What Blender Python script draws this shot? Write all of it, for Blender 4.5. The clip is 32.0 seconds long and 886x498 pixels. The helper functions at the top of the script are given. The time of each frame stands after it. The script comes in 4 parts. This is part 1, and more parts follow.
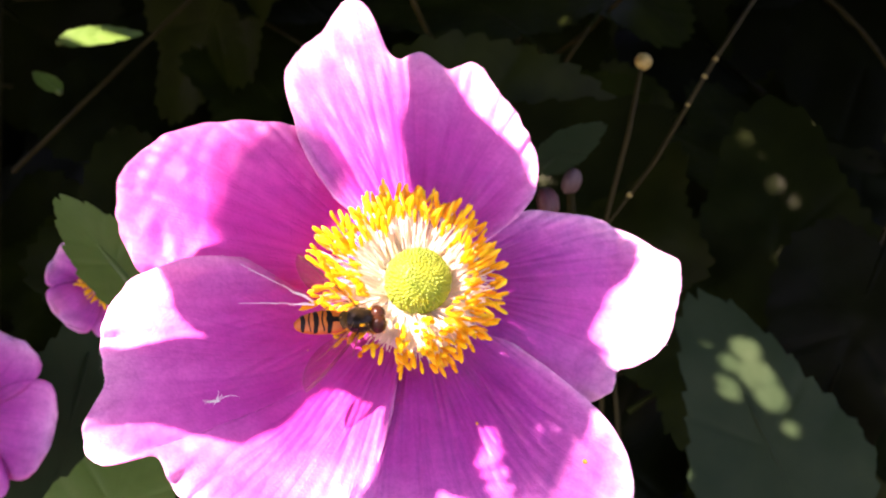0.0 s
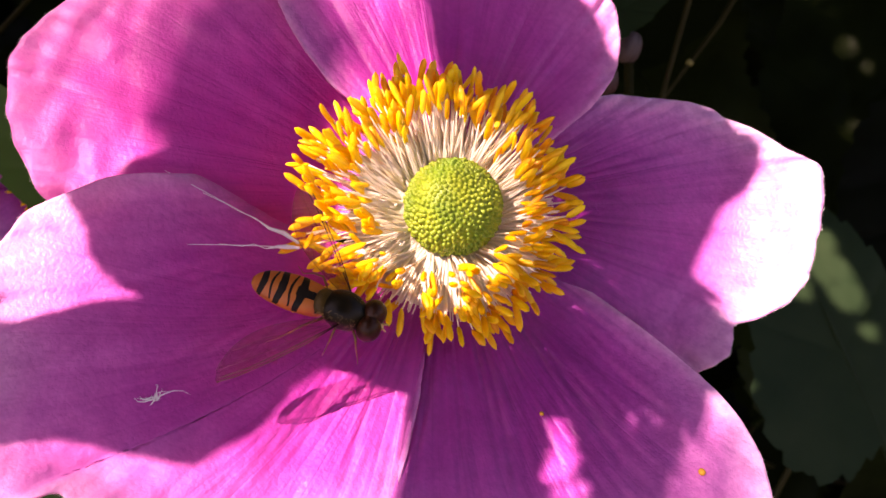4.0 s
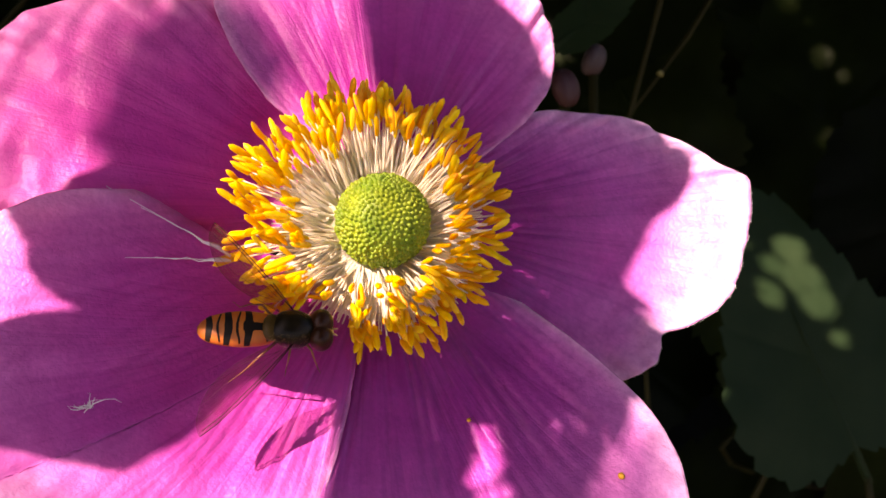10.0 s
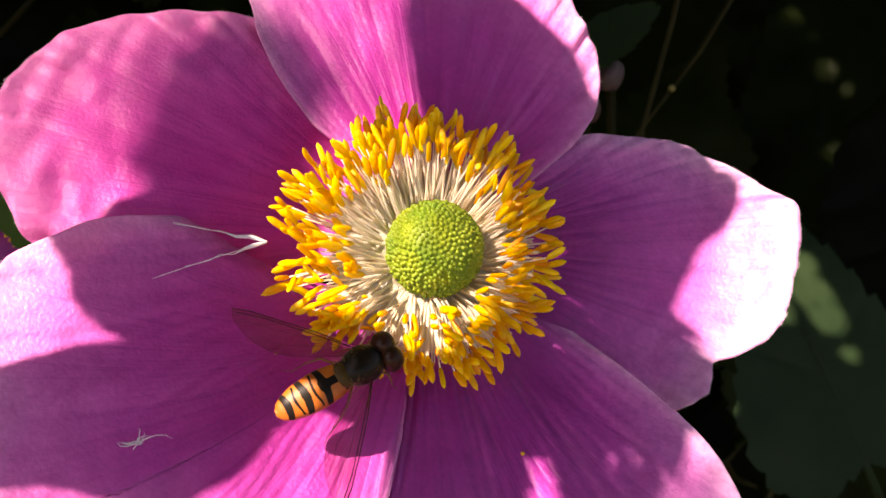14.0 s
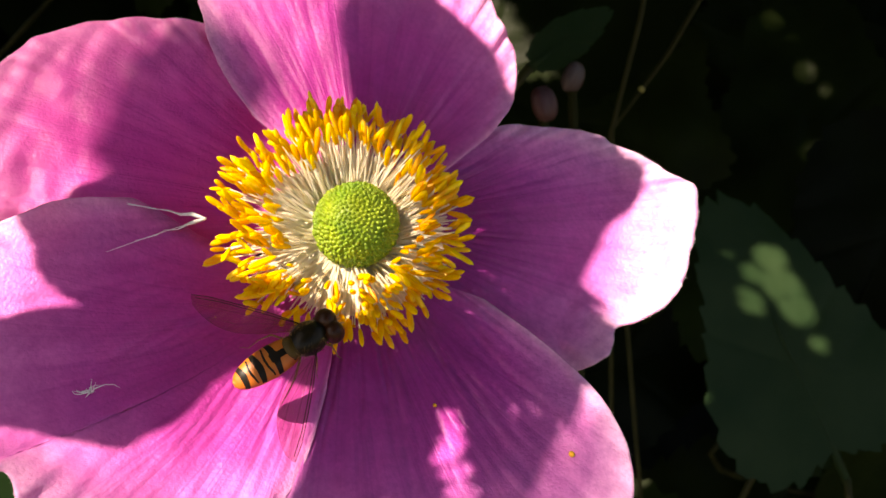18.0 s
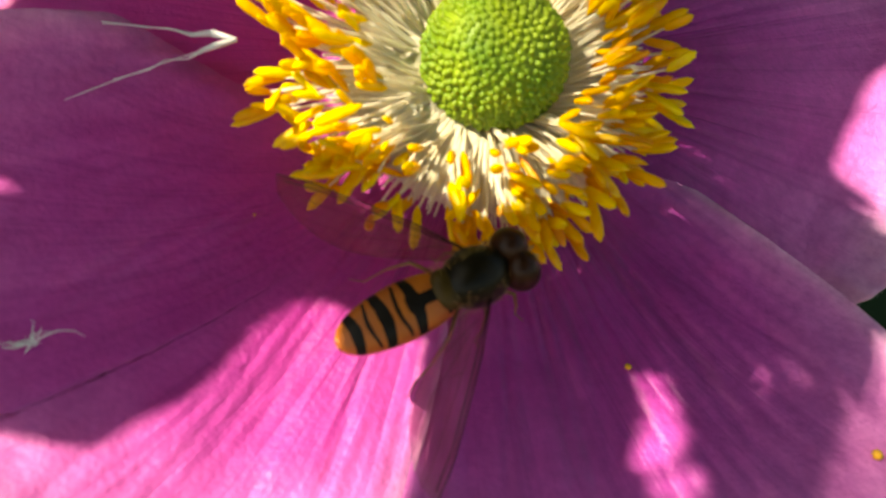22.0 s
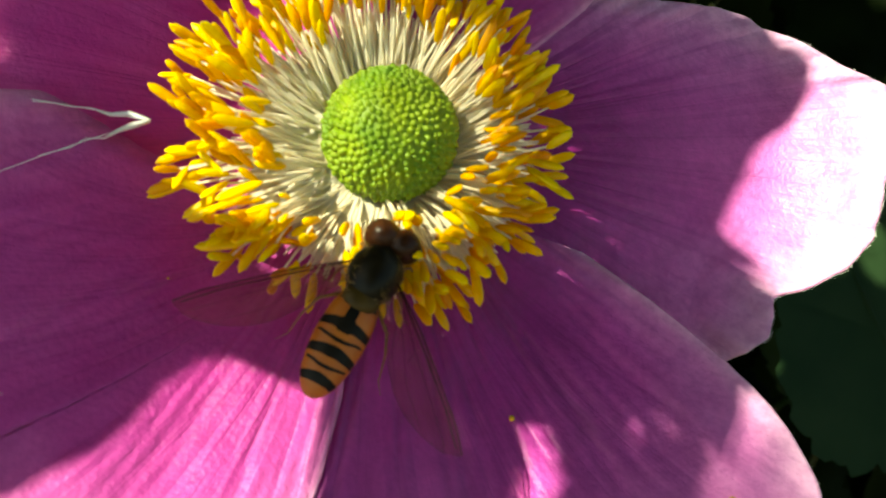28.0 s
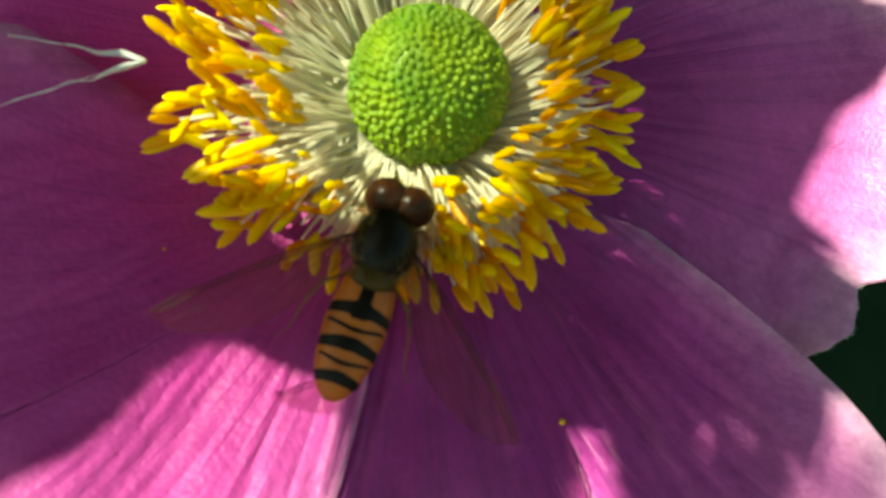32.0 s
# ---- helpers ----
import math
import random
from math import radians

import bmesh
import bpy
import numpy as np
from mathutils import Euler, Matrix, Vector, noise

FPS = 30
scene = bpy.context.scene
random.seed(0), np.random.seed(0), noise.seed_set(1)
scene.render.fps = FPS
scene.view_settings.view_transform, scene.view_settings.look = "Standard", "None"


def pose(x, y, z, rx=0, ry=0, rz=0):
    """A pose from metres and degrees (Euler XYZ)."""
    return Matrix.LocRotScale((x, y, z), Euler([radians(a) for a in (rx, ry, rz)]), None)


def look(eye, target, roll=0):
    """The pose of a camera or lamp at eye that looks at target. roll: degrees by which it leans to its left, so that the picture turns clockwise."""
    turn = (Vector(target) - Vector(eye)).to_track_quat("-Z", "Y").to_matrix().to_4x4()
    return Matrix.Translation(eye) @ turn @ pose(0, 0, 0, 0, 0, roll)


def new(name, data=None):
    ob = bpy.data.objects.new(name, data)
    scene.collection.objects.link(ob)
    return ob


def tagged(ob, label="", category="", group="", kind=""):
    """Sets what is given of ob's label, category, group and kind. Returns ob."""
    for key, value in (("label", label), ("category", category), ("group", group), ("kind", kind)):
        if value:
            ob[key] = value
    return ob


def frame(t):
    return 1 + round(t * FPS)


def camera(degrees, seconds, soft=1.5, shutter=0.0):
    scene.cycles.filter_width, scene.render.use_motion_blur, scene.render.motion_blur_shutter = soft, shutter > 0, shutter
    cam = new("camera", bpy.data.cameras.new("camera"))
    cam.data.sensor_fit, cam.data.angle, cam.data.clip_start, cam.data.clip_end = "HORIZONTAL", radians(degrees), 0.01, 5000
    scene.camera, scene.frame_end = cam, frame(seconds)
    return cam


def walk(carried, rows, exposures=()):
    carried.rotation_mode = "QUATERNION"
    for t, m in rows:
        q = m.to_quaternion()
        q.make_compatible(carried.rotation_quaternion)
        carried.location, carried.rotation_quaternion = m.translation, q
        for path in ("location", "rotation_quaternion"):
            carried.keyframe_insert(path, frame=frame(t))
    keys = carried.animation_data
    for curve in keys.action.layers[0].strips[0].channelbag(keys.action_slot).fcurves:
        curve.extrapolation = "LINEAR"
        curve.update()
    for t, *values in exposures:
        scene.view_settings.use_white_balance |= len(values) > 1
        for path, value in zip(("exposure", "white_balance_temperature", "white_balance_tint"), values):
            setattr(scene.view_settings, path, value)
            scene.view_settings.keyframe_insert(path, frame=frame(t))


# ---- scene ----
MM = 0.001
EYE, TILT = 0.8, -25.0
# All places below are millimetres in the frame of the first eye: x right, y ahead, z up.
BASE = pose(0, 0, EYE, TILT, 0, 0)
cam = camera(48.0, 32.0, 1.5)
cam.data.dof.use_dof, cam.data.dof.focus_distance, cam.data.dof.aperture_fstop = True, 0.068, 105.0
PATH = [
    (0, 0.00, 0.00, 0.00, -0.00, 0.01, -0.00),
    (0.5, 0.87, 4.11, 0.41, 0.59, -1.62, 1.09),
    (1, 1.34, 11.45, 0.43, 0.55, -3.28, 1.10),
    (1.5, 2.27, 19.71, 0.64, 1.02, -5.06, 0.96),
    (2, -1.40, 25.64, 1.29, 1.15, -6.74, 0.47),
    (2.5, -2.59, 29.87, 2.97, 1.77, -7.99, 0.38),
    (4.5, -1.49, 32.51, 2.84, 0.76, -7.52, 0.76),
    (5, -1.01, 32.34, 3.59, 0.96, -7.44, 0.74),
    (5.5, -1.18, 33.12, 5.23, 0.63, -7.95, 0.49),
    (6, -0.72, 34.32, 4.87, 0.65, -7.53, 0.87),
    (6.5, -0.05, 34.78, 3.80, 0.65, -7.27, 0.97),
    (7, -1.17, 34.55, 4.23, 0.61, -7.66, 0.92),
    (7.5, 0.31, 33.57, 3.31, 0.49, -7.45, 0.76),
    (8, -0.55, 31.19, 4.41, 0.84, -7.38, 0.61),
    (8.5, 2.73, 30.84, 3.71, 0.28, -7.09, 1.01),
    (9, 3.50, 31.89, 3.79, 0.69, -7.25, 1.12),
    (9.5, 2.97, 31.00, 3.25, 0.56, -7.29, 1.07),
    (10, 2.78, 30.18, 3.54, 0.79, -7.23, 0.87),
    (10.5, 3.77, 30.06, 3.80, 0.39, -6.87, 0.87),
    (11, 2.59, 30.53, 5.64, 0.91, -7.18, 0.76),
    (11.5, 2.43, 30.88, 5.42, 0.76, -7.40, 1.08),
    (12, 1.61, 31.31, 5.43, 1.00, -7.45, 0.83),
    (12.5, 1.09, 31.56, 4.61, 0.65, -7.62, 0.87),
    (13, -0.14, 29.67, 5.02, 0.72, -6.98, 0.73),
    (13.5, -1.15, 31.60, 5.47, -0.01, -7.00, 0.35),
    (14, -1.72, 31.97, 4.84, 0.10, -6.80, 0.67),
    (14.5, -1.27, 31.63, 5.07, -0.31, -6.86, 0.77),
    (16.5, 3.78, 26.47, 7.83, 0.87, -5.60, 1.03),
    (17, 2.58, 24.83, 2.87, 0.77, -6.09, 1.19),
    (17.5, 2.93, 22.92, 2.31, 1.04, -6.22, 1.22),
    (18, 5.67, 22.82, 3.30, 0.98, -6.33, 1.16),
    (18.5, 2.99, 22.35, 1.10, 1.13, -6.09, 0.99),
    (19, 4.19, 22.55, 0.56, 0.76, -5.95, 1.38),
    (19.5, 1.65, 25.48, 0.00, 0.76, -5.92, 0.94),
    (20, -0.73, 35.79, 1.34, 1.22, -7.09, 0.56),
    (20.5, 0.78, 45.25, -0.62, 1.93, -8.51, 1.41),
    (21, -4.06, 50.43, -1.42, 2.37, -8.24, 1.67),
    (21.5, -3.09, 54.07, -1.46, 2.24, -9.23, 1.41),
    (22, -3.17, 54.06, -3.89, 2.10, -10.01, 1.12),
    (22.5, -1.13, 51.20, -3.93, 1.87, -10.03, 0.99),
    (23, -0.47, 48.88, -3.18, 1.59, -9.49, 1.18),
    (23.5, 1.57, 45.50, -1.94, 2.02, -8.64, 1.52),
    (24, 3.84, 43.03, -0.32, 2.20, -8.56, 1.16),
    (24.5, 5.89, 40.81, 1.96, 2.42, -7.95, 0.63),
    (26.5, 3.77, 39.34, -0.54, 2.10, -7.58, 0.71),
    (27, 1.83, 41.67, 0.16, 1.93, -8.85, 0.60),
    (27.5, 1.64, 44.23, -0.66, 2.02, -8.91, 0.54),
    (28, 1.70, 50.55, -1.08, 1.84, -9.09, 0.82),
    (28.5, -0.65, 54.65, -4.95, 2.00, -11.15, 0.39),
    (29, -1.25, 58.26, -3.69, 2.44, -11.71, -0.19),
    (29.5, -1.69, 58.76, -3.15, 2.80, -11.79, -0.25),
    (30, -0.55, 59.06, -0.73, 2.13, -10.55, -0.13),
    (30.5, -2.53, 59.60, -1.05, 2.93, -10.82, -0.52),
    (31, -1.95, 59.91, -1.10, 2.56, -10.55, -0.37),
    (31.5, -0.47, 58.37, -2.76, 2.27, -11.01, -0.45),
    (32, -0.41, 57.60, -2.11, 2.05, -10.80, -0.58),
]
# seconds, stops, kelvin, tint
EXPOSURES = [(0.0, 3.3, 7700, 60), (1.0, 3.1, 7800, 59), (2.0, 2.85, 7900, 57), (2.5, 2.58, 7950, 56), (4.5, 2.1, 8050, 53), (6.0, 2.0, 8150, 50), (9.0, 1.98, 8350, 43), (13.0, 1.95, 8400, 35),
             (19.0, 1.92, 8750, 13), (22.0, 1.8, 8750, -1), (27.0, 1.82, 8700, -11), (29.0, 1.7, 8400, -20), (32.0, 1.6, 8200, -29)]
walk(cam, [(t, BASE @ pose(x * MM, y * MM, z * MM, 90 + pitch, roll, yaw)) for t, x, y, z, yaw, pitch, roll in PATH], EXPOSURES)

# ---- light ----
SUN = Vector((-0.50, -0.60, 0.62)).normalized()
sun_world = (BASE.to_3x3() @ SUN).normalized()
world = bpy.data.worlds.new("sky")
scene.world = world
world.use_nodes = True
wn = world.node_tree
sky = wn.nodes.new("ShaderNodeTexSky")
sky.sky_type, sky.sun_disc = "NISHITA", False
sky.sun_elevation = math.asin(sun_world.z)
sky.sun_rotation = math.atan2(sun_world.x, sun_world.y)
wn.links.new(sky.outputs[0], wn.nodes["Background"].inputs[0])
wn.nodes["Background"].inputs[1].default_value = 0.066
sun = new("sun", bpy.data.lights.new("sun", "SUN"))
sun.data.energy, sun.data.angle, sun.data.color = 4.7, radians(0.5), (1.0, 0.95, 0.88)
sun.matrix_world = look(sun_world, (0, 0, 0))


# ---- materials ----
class Mat:
    """A small node material."""

    def __init__(self, name):
        self.m = bpy.data.materials.new(name)
        self.m.use_nodes = True
        self.t = self.m.node_tree
        self.b = self.t.nodes["Principled BSDF"]
        self.out = self.t.nodes["Material Output"]

    def n(self, kind, **put):
        node = self.t.nodes.new(kind)
        for key, value in put.items():
            node.inputs[key].default_value = value
        return node

    def l(self, a, b):
        self.t.links.new(a, b)

    def ramp(self, fac, *stops):
        node = self.t.nodes.new("ShaderNodeValToRGB")
        while len(node.color_ramp.elements) < len(stops):
            node.color_ramp.elements.new(0.5)
        for e, (p, c) in zip(node.color_ramp.elements, stops):
            e.position, e.color = p, (*c, 1)
        self.l(fac, node.inputs[0])
        return node.outputs[0]

    def noise(self, scale, coord=None, detail=3.0, stretch=None):
        node = self.n("ShaderNodeTexNoise", Scale=scale, Detail=detail)
        if coord is None:
            coord = self.t.nodes.new("ShaderNodeTexCoord").outputs["Object"]
        if stretch:
            mapping = self.n("ShaderNodeMapping", Scale=stretch)
            self.l(coord, mapping.inputs[0])
            coord = mapping.outputs[0]
        self.l(coord, node.inputs["Vector"])
        return node.outputs["Fac"]

    def mix(self, fac, a, b, mode="MIX"):
        node = self.t.nodes.new("ShaderNodeMix")
        node.data_type, node.blend_type = "RGBA", mode
        for k, v in ((0, fac), (6, a), (7, b)):
            if isinstance(v, (int, float)):
                node.inputs[k].default_value = v
            elif isinstance(v, tuple):
                node.inputs[k].default_value = (*v, 1)
            else:
                self.l(v, node.inputs[k])
        return node.outputs[2]

    def bump(self, height, strength, distance):
        node = self.n("ShaderNodeBump", Strength=strength, Distance=distance)
        self.l(height, node.inputs["Height"])
        return node.outputs[0]


def petal_material(name, rose):
    k = Mat(name)
    uv = k.t.nodes.new("ShaderNodeUVMap")
    uv.uv_map = "leafwise"
    veins = k.noise(1.0, uv.outputs[0], 2.0, (64, 1.1, 1))
    veins2 = k.noise(1.0, uv.outputs[0], 2.0, (24, 1.3, 1))
    folds = k.noise(1.0, uv.outputs[0], 3.0, (9, 17, 1))
    cells = k.noise(3400, None, 2.0)
    blot = k.noise(120, None, 3.0)
    mottle = k.noise(700, None, 4.0)
    sep = k.t.nodes.new("ShaderNodeSeparateXYZ")
    k.l(uv.outputs[0], sep.inputs[0])
    along = k.ramp(sep.outputs[1], (0.0, (0.26, 0.006, 0.10)), (0.35, (0.45, 0.025, 0.33)), (0.62, (0.61, 0.090, 0.49)), (0.85, (0.76, 0.25, 0.65)), (1.0, (0.87, 0.56, 0.81)))
    dark = k.ramp(veins, (0.36, (0.84, 0.74, 0.86)), (0.5, (1, 1, 1)), (0.6, (1, 1, 1)))
    dark2 = k.ramp(veins2, (0.34, (0.84, 0.76, 0.86)), (0.5, (1, 1, 1)))
    fade = k.ramp(sep.outputs[1], (0.55, (1, 1, 1)), (0.95, (0.25, 0.25, 0.25)))
    color = k.mix(fade, along, k.mix(1.0, along, dark, "MULTIPLY"))
    color = k.mix(fade, color, k.mix(1.0, color, dark2, "MULTIPLY"))
    color = k.mix(1.0, color, k.ramp(mottle, (0.3, (0.78, 0.70, 0.80)), (0.65, (1, 1, 1))), "MULTIPLY")
    grain_noise = k.noise(2400, None, 3.0)
    color = k.mix(1.0, color, k.ramp(grain_noise, (0.35, (0.86, 0.80, 0.87)), (0.6, (1, 1, 1))), "MULTIPLY")
    pale = k.ramp(blot, (0.45, (0, 0, 0)), (0.8, (0.22, 0.22, 0.22)))
    color = k.mix(pale, color, (0.80, 0.26, 0.70))
    # shifts the base colour to red; the upper-left petal gets its backlit glow here
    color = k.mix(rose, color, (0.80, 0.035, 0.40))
    height = k.mix(0.5, k.mix(0.5, k.ramp(veins, (0.34, (0.3, 0.3, 0.3)), (0.5, (1, 1, 1))), veins2), cells)
    crease = k.mix(k.ramp(sep.outputs[1], (0.55, (0, 0, 0)), (1.0, (1, 1, 1))), (0.5, 0.5, 0.5), folds)
    height = k.mix(0.3, height, crease)
    bump = k.bump(height, 0.48, 0.0005)
    k.l(color, k.b.inputs["Base Color"])
    k.l(bump, k.b.inputs["Normal"])
    k.b.inputs["Roughness"].default_value = 0.5
    k.b.inputs["Specular IOR Level"].default_value = 0.6
    k.b.inputs["Sheen Weight"].default_value = 0.05
    k.b.inputs["Sheen Roughness"].default_value = 0.4
    trans = k.n("ShaderNodeBsdfTranslucent")
    warm = k.mix(0.5, color, (0.85, 0.05, 0.42))
    k.l(warm, trans.inputs[0])
    mixed = k.n("ShaderNodeMixShader", Fac=0.38)
    k.l(k.b.outputs[0], mixed.inputs[1])
    k.l(trans.outputs[0], mixed.inputs[2])
    k.l(mixed.outputs[0], k.out.inputs[0])
    return k.m


def simple_material(name, low, high, scale, rough=0.6, bump=0.3, depth=0.0002, translucent=0.0, metal=0.0, coat=0.0, spec=0.5, vary=False):
    k = Mat(name)
    color = k.ramp(k.noise(scale, None, 4.0), (0.3, low), (0.7, high))
    if vary:
        each = k.t.nodes.new("ShaderNodeObjectInfo").outputs["Random"]
        color = k.mix(1.0, color, k.ramp(each, (0.0, (0.35, 0.35, 0.4)), (0.6, (1.0, 1.0, 0.9)), (1.0, (1.7, 1.6, 1.3))), "MULTIPLY")
    k.l(color, k.b.inputs["Base Color"])
    k.b.inputs["Roughness"].default_value = rough
    k.b.inputs["Metallic"].default_value = metal
    k.b.inputs["Coat Weight"].default_value = coat
    k.b.inputs["Specular IOR Level"].default_value = spec
    if bump:
        k.l(k.bump(k.noise(scale * 3.1, None, 3.0), bump, depth), k.b.inputs["Normal"])
    if translucent:
        trans = k.n("ShaderNodeBsdfTranslucent")
        k.l(color, trans.inputs[0])
        mixed = k.n("ShaderNodeMixShader", Fac=translucent)
        k.l(k.b.outputs[0], mixed.inputs[1])
        k.l(trans.outputs[0], mixed.inputs[2])
        k.l(mixed.outputs[0], k.out.inputs[0])
    return k.m


PETAL = petal_material("petal", 0.0)
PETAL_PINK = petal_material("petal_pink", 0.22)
# redder copy: the glow of sun through the upper-left petal is in its colour
PETAL_BACKLIT = petal_material("petal_backlit", 0.54)
def anther_material():
    """Yellow to orange pollen sacs, each a little different."""
    k = Mat("anther")
    each = k.t.nodes.new("ShaderNodeObjectInfo").outputs["Random"]
    own = k.ramp(each, (0.0, (0.86, 0.38, 0.001)), (0.15, (0.94, 0.54, 0.003)), (0.6, (0.97, 0.67, 0.005)), (1.0, (0.98, 0.80, 0.012)))
    dust = k.ramp(k.noise(900, None, 4.0), (0.3, (0.85, 0.72, 0.5)), (0.55, (1, 1, 1)))
    color = k.mix(1.0, own, dust, "MULTIPLY")
    k.l(color, k.b.inputs["Base Color"])
    k.b.inputs["Roughness"].default_value = 0.45
    k.l(k.bump(k.noise(2600, None, 3.0), 0.6, 0.00012), k.b.inputs["Normal"])
    trans = k.n("ShaderNodeBsdfTranslucent")
    k.l(color, trans.inputs[0])
    mixed = k.n("ShaderNodeMixShader", Fac=0.35)
    k.l(k.b.outputs[0], mixed.inputs[1])
    k.l(trans.outputs[0], mixed.inputs[2])
    k.l(mixed.outputs[0], k.out.inputs[0])
    return k.m


ANTHER = anther_material()
FILAMENT = simple_material("filament", (0.95, 0.88, 0.72), (0.97, 0.93, 0.82), 500, 0.5, 0.0, 0.0, 0.55)
CARPEL = simple_material("carpel", (0.11, 0.22, 0.004), (0.27, 0.35, 0.012), 420, 0.55, 0.3, 0.0001)
# far darker than real foliage: the background's deep shade is put into this colour
LEAF_SHADED = simple_material("leaf", (0.0034, 0.007, 0.0012), (0.0085, 0.0155, 0.0028), 60, 0.45, 0.5, 0.0008, 0.15, spec=0.04, vary=True)
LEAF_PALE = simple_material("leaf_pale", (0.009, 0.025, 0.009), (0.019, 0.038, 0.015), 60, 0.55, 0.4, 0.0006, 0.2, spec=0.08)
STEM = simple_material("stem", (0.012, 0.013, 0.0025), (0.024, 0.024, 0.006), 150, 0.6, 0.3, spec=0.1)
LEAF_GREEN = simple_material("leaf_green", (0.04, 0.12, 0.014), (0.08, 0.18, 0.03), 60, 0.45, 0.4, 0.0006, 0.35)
ORANGE = simple_material("abdomen_orange", (0.38, 0.085, 0.005), (0.48, 0.13, 0.008), 900, 0.48, 0.3, 0.00005, 0.1)
BAND = simple_material("band_black", (0.005, 0.004, 0.003), (0.012, 0.009, 0.006), 900, 0.4, 0.2, 0.00003, spec=0.12)
BRONZE = simple_material("thorax_bronze", (0.004, 0.0035, 0.0015), (0.016, 0.011, 0.004), 1000, 0.34, 0.25, 0.00004, 0.0, 0.0, 0.0, 0.14)
SCUTE = simple_material("scutellum", (0.035, 0.020, 0.003), (0.07, 0.042, 0.008), 1200, 0.4, 0.3, 0.00004, spec=0.15)
EYE_RED = simple_material("fly_eye", (0.020, 0.007, 0.003), (0.042, 0.014, 0.005), 2500, 0.3, 0.2, 0.00002, 0.0, 0.0, 0.0, 0.15)
FACE = simple_material("fly_face", (0.65, 0.48, 0.12), (0.78, 0.62, 0.25), 900, 0.5, 0.2, 0.00004)
LEG = simple_material("fly_leg", (0.14, 0.06, 0.015), (0.28, 0.13, 0.03), 900, 0.4, 0.0)
VEIN = simple_material("wing_vein", (0.02, 0.008, 0.004), (0.04, 0.016, 0.007), 900, 0.5, 0.0, spec=0.1)
SILK = simple_material("silk", (0.75, 0.74, 0.76), (0.85, 0.84, 0.86), 900, 0.35, 0.0, 0.0, 0.3)
POLLEN = simple_material("pollen", (0.45, 0.20, 0.01), (0.80, 0.40, 0.02), 3000, 0.6, 0.0)
FUR = simple_material("fly_fur", (0.40, 0.26, 0.08), (0.55, 0.40, 0.15), 900, 0.6, 0.0)
BUD_PINK = simple_material("bud_pink", (0.020, 0.001, 0.002), (0.04, 0.004, 0.007), 300, 0.6, 0.3)
BUD_PALE = simple_material("bud_pale", (0.020, 0.009, 0.010), (0.045, 0.028, 0.028), 300, 0.6, 0.3)
BUD = simple_material("bud", (0.13, 0.12, 0.025), (0.24, 0.22, 0.06), 500, 0.7, 0.4, 0.0003)


def wing_material():
    k = Mat("wing_membrane")
    glass = k.n("ShaderNodeBsdfGlossy", Roughness=0.12)
    glass.inputs[0].default_value = (0.9, 0.85, 0.8, 1)
    clear = k.n("ShaderNodeBsdfTransparent")
    k.l(k.ramp(k.noise(400), (0.3, (0.70, 0.60, 0.56)), (0.7, (0.86, 0.79, 0.76))), clear.inputs[0])
    fresnel = k.n("ShaderNodeFresnel", IOR=1.35)
    k.l(k.bump(k.noise(900), 0.5, 0.0001), fresnel.inputs["Normal"])
    haze = k.n("ShaderNodeBsdfTranslucent")
    haze.inputs[0].default_value = (0.72, 0.66, 0.60, 1)
    hazy = k.n("ShaderNodeMixShader", Fac=0.16)
    k.l(clear.outputs[0], hazy.inputs[1])
    k.l(haze.outputs[0], hazy.inputs[2])
    mixed = k.t.nodes.new("ShaderNodeMixShader")
    k.l(fresnel.outputs[0], mixed.inputs[0])
    k.l(hazy.outputs[0], mixed.inputs[1])
    k.l(glass.outputs[0], mixed.inputs[2])
    k.l(mixed.outputs[0], k.out.inputs[0])
    return k.m


WING = wing_material()
SOIL = simple_material("soil", (0.03, 0.02, 0.012), (0.07, 0.05, 0.03), 40, 0.9, 0.6, 0.004)


# ---- geometry helpers ----
def V(*p):
    return Vector(p) * MM


def part(name, bm, material, parent, label=""):
    me = bpy.data.meshes.new(name)
    bm.to_mesh(me)
    bm.free()
    for p in me.polygons:
        p.use_smooth = True
    me.materials.append(material)
    ob = new(name, me)
    ob.parent = parent
    if label:
        ob["label"] = label
    return ob


def thing(name, place, label, category, group="", kind=""):
    ob = new(name)
    ob.empty_display_size = 0.005
    ob.matrix_world = BASE @ Matrix.Translation(Vector(place) * MM)
    return tagged(ob, label, category, group, kind)


def smooth_at(xs, ys, x):
    """Cubic through the given knots."""
    xs, ys = np.asarray(xs, float), np.asarray(ys, float)
    m = np.gradient(ys, xs)
    i = int(np.clip(np.searchsorted(xs, x) - 1, 0, len(xs) - 2))
    h = xs[i + 1] - xs[i]
    t = min(max((x - xs[i]) / h, 0), 1)
    return ((2 * t**3 - 3 * t**2 + 1) * ys[i] + (t**3 - 2 * t**2 + t) * h * m[i] * 0.6
            + (-2 * t**3 + 3 * t**2) * ys[i + 1] + (t**3 - t**2) * h * m[i + 1] * 0.6)


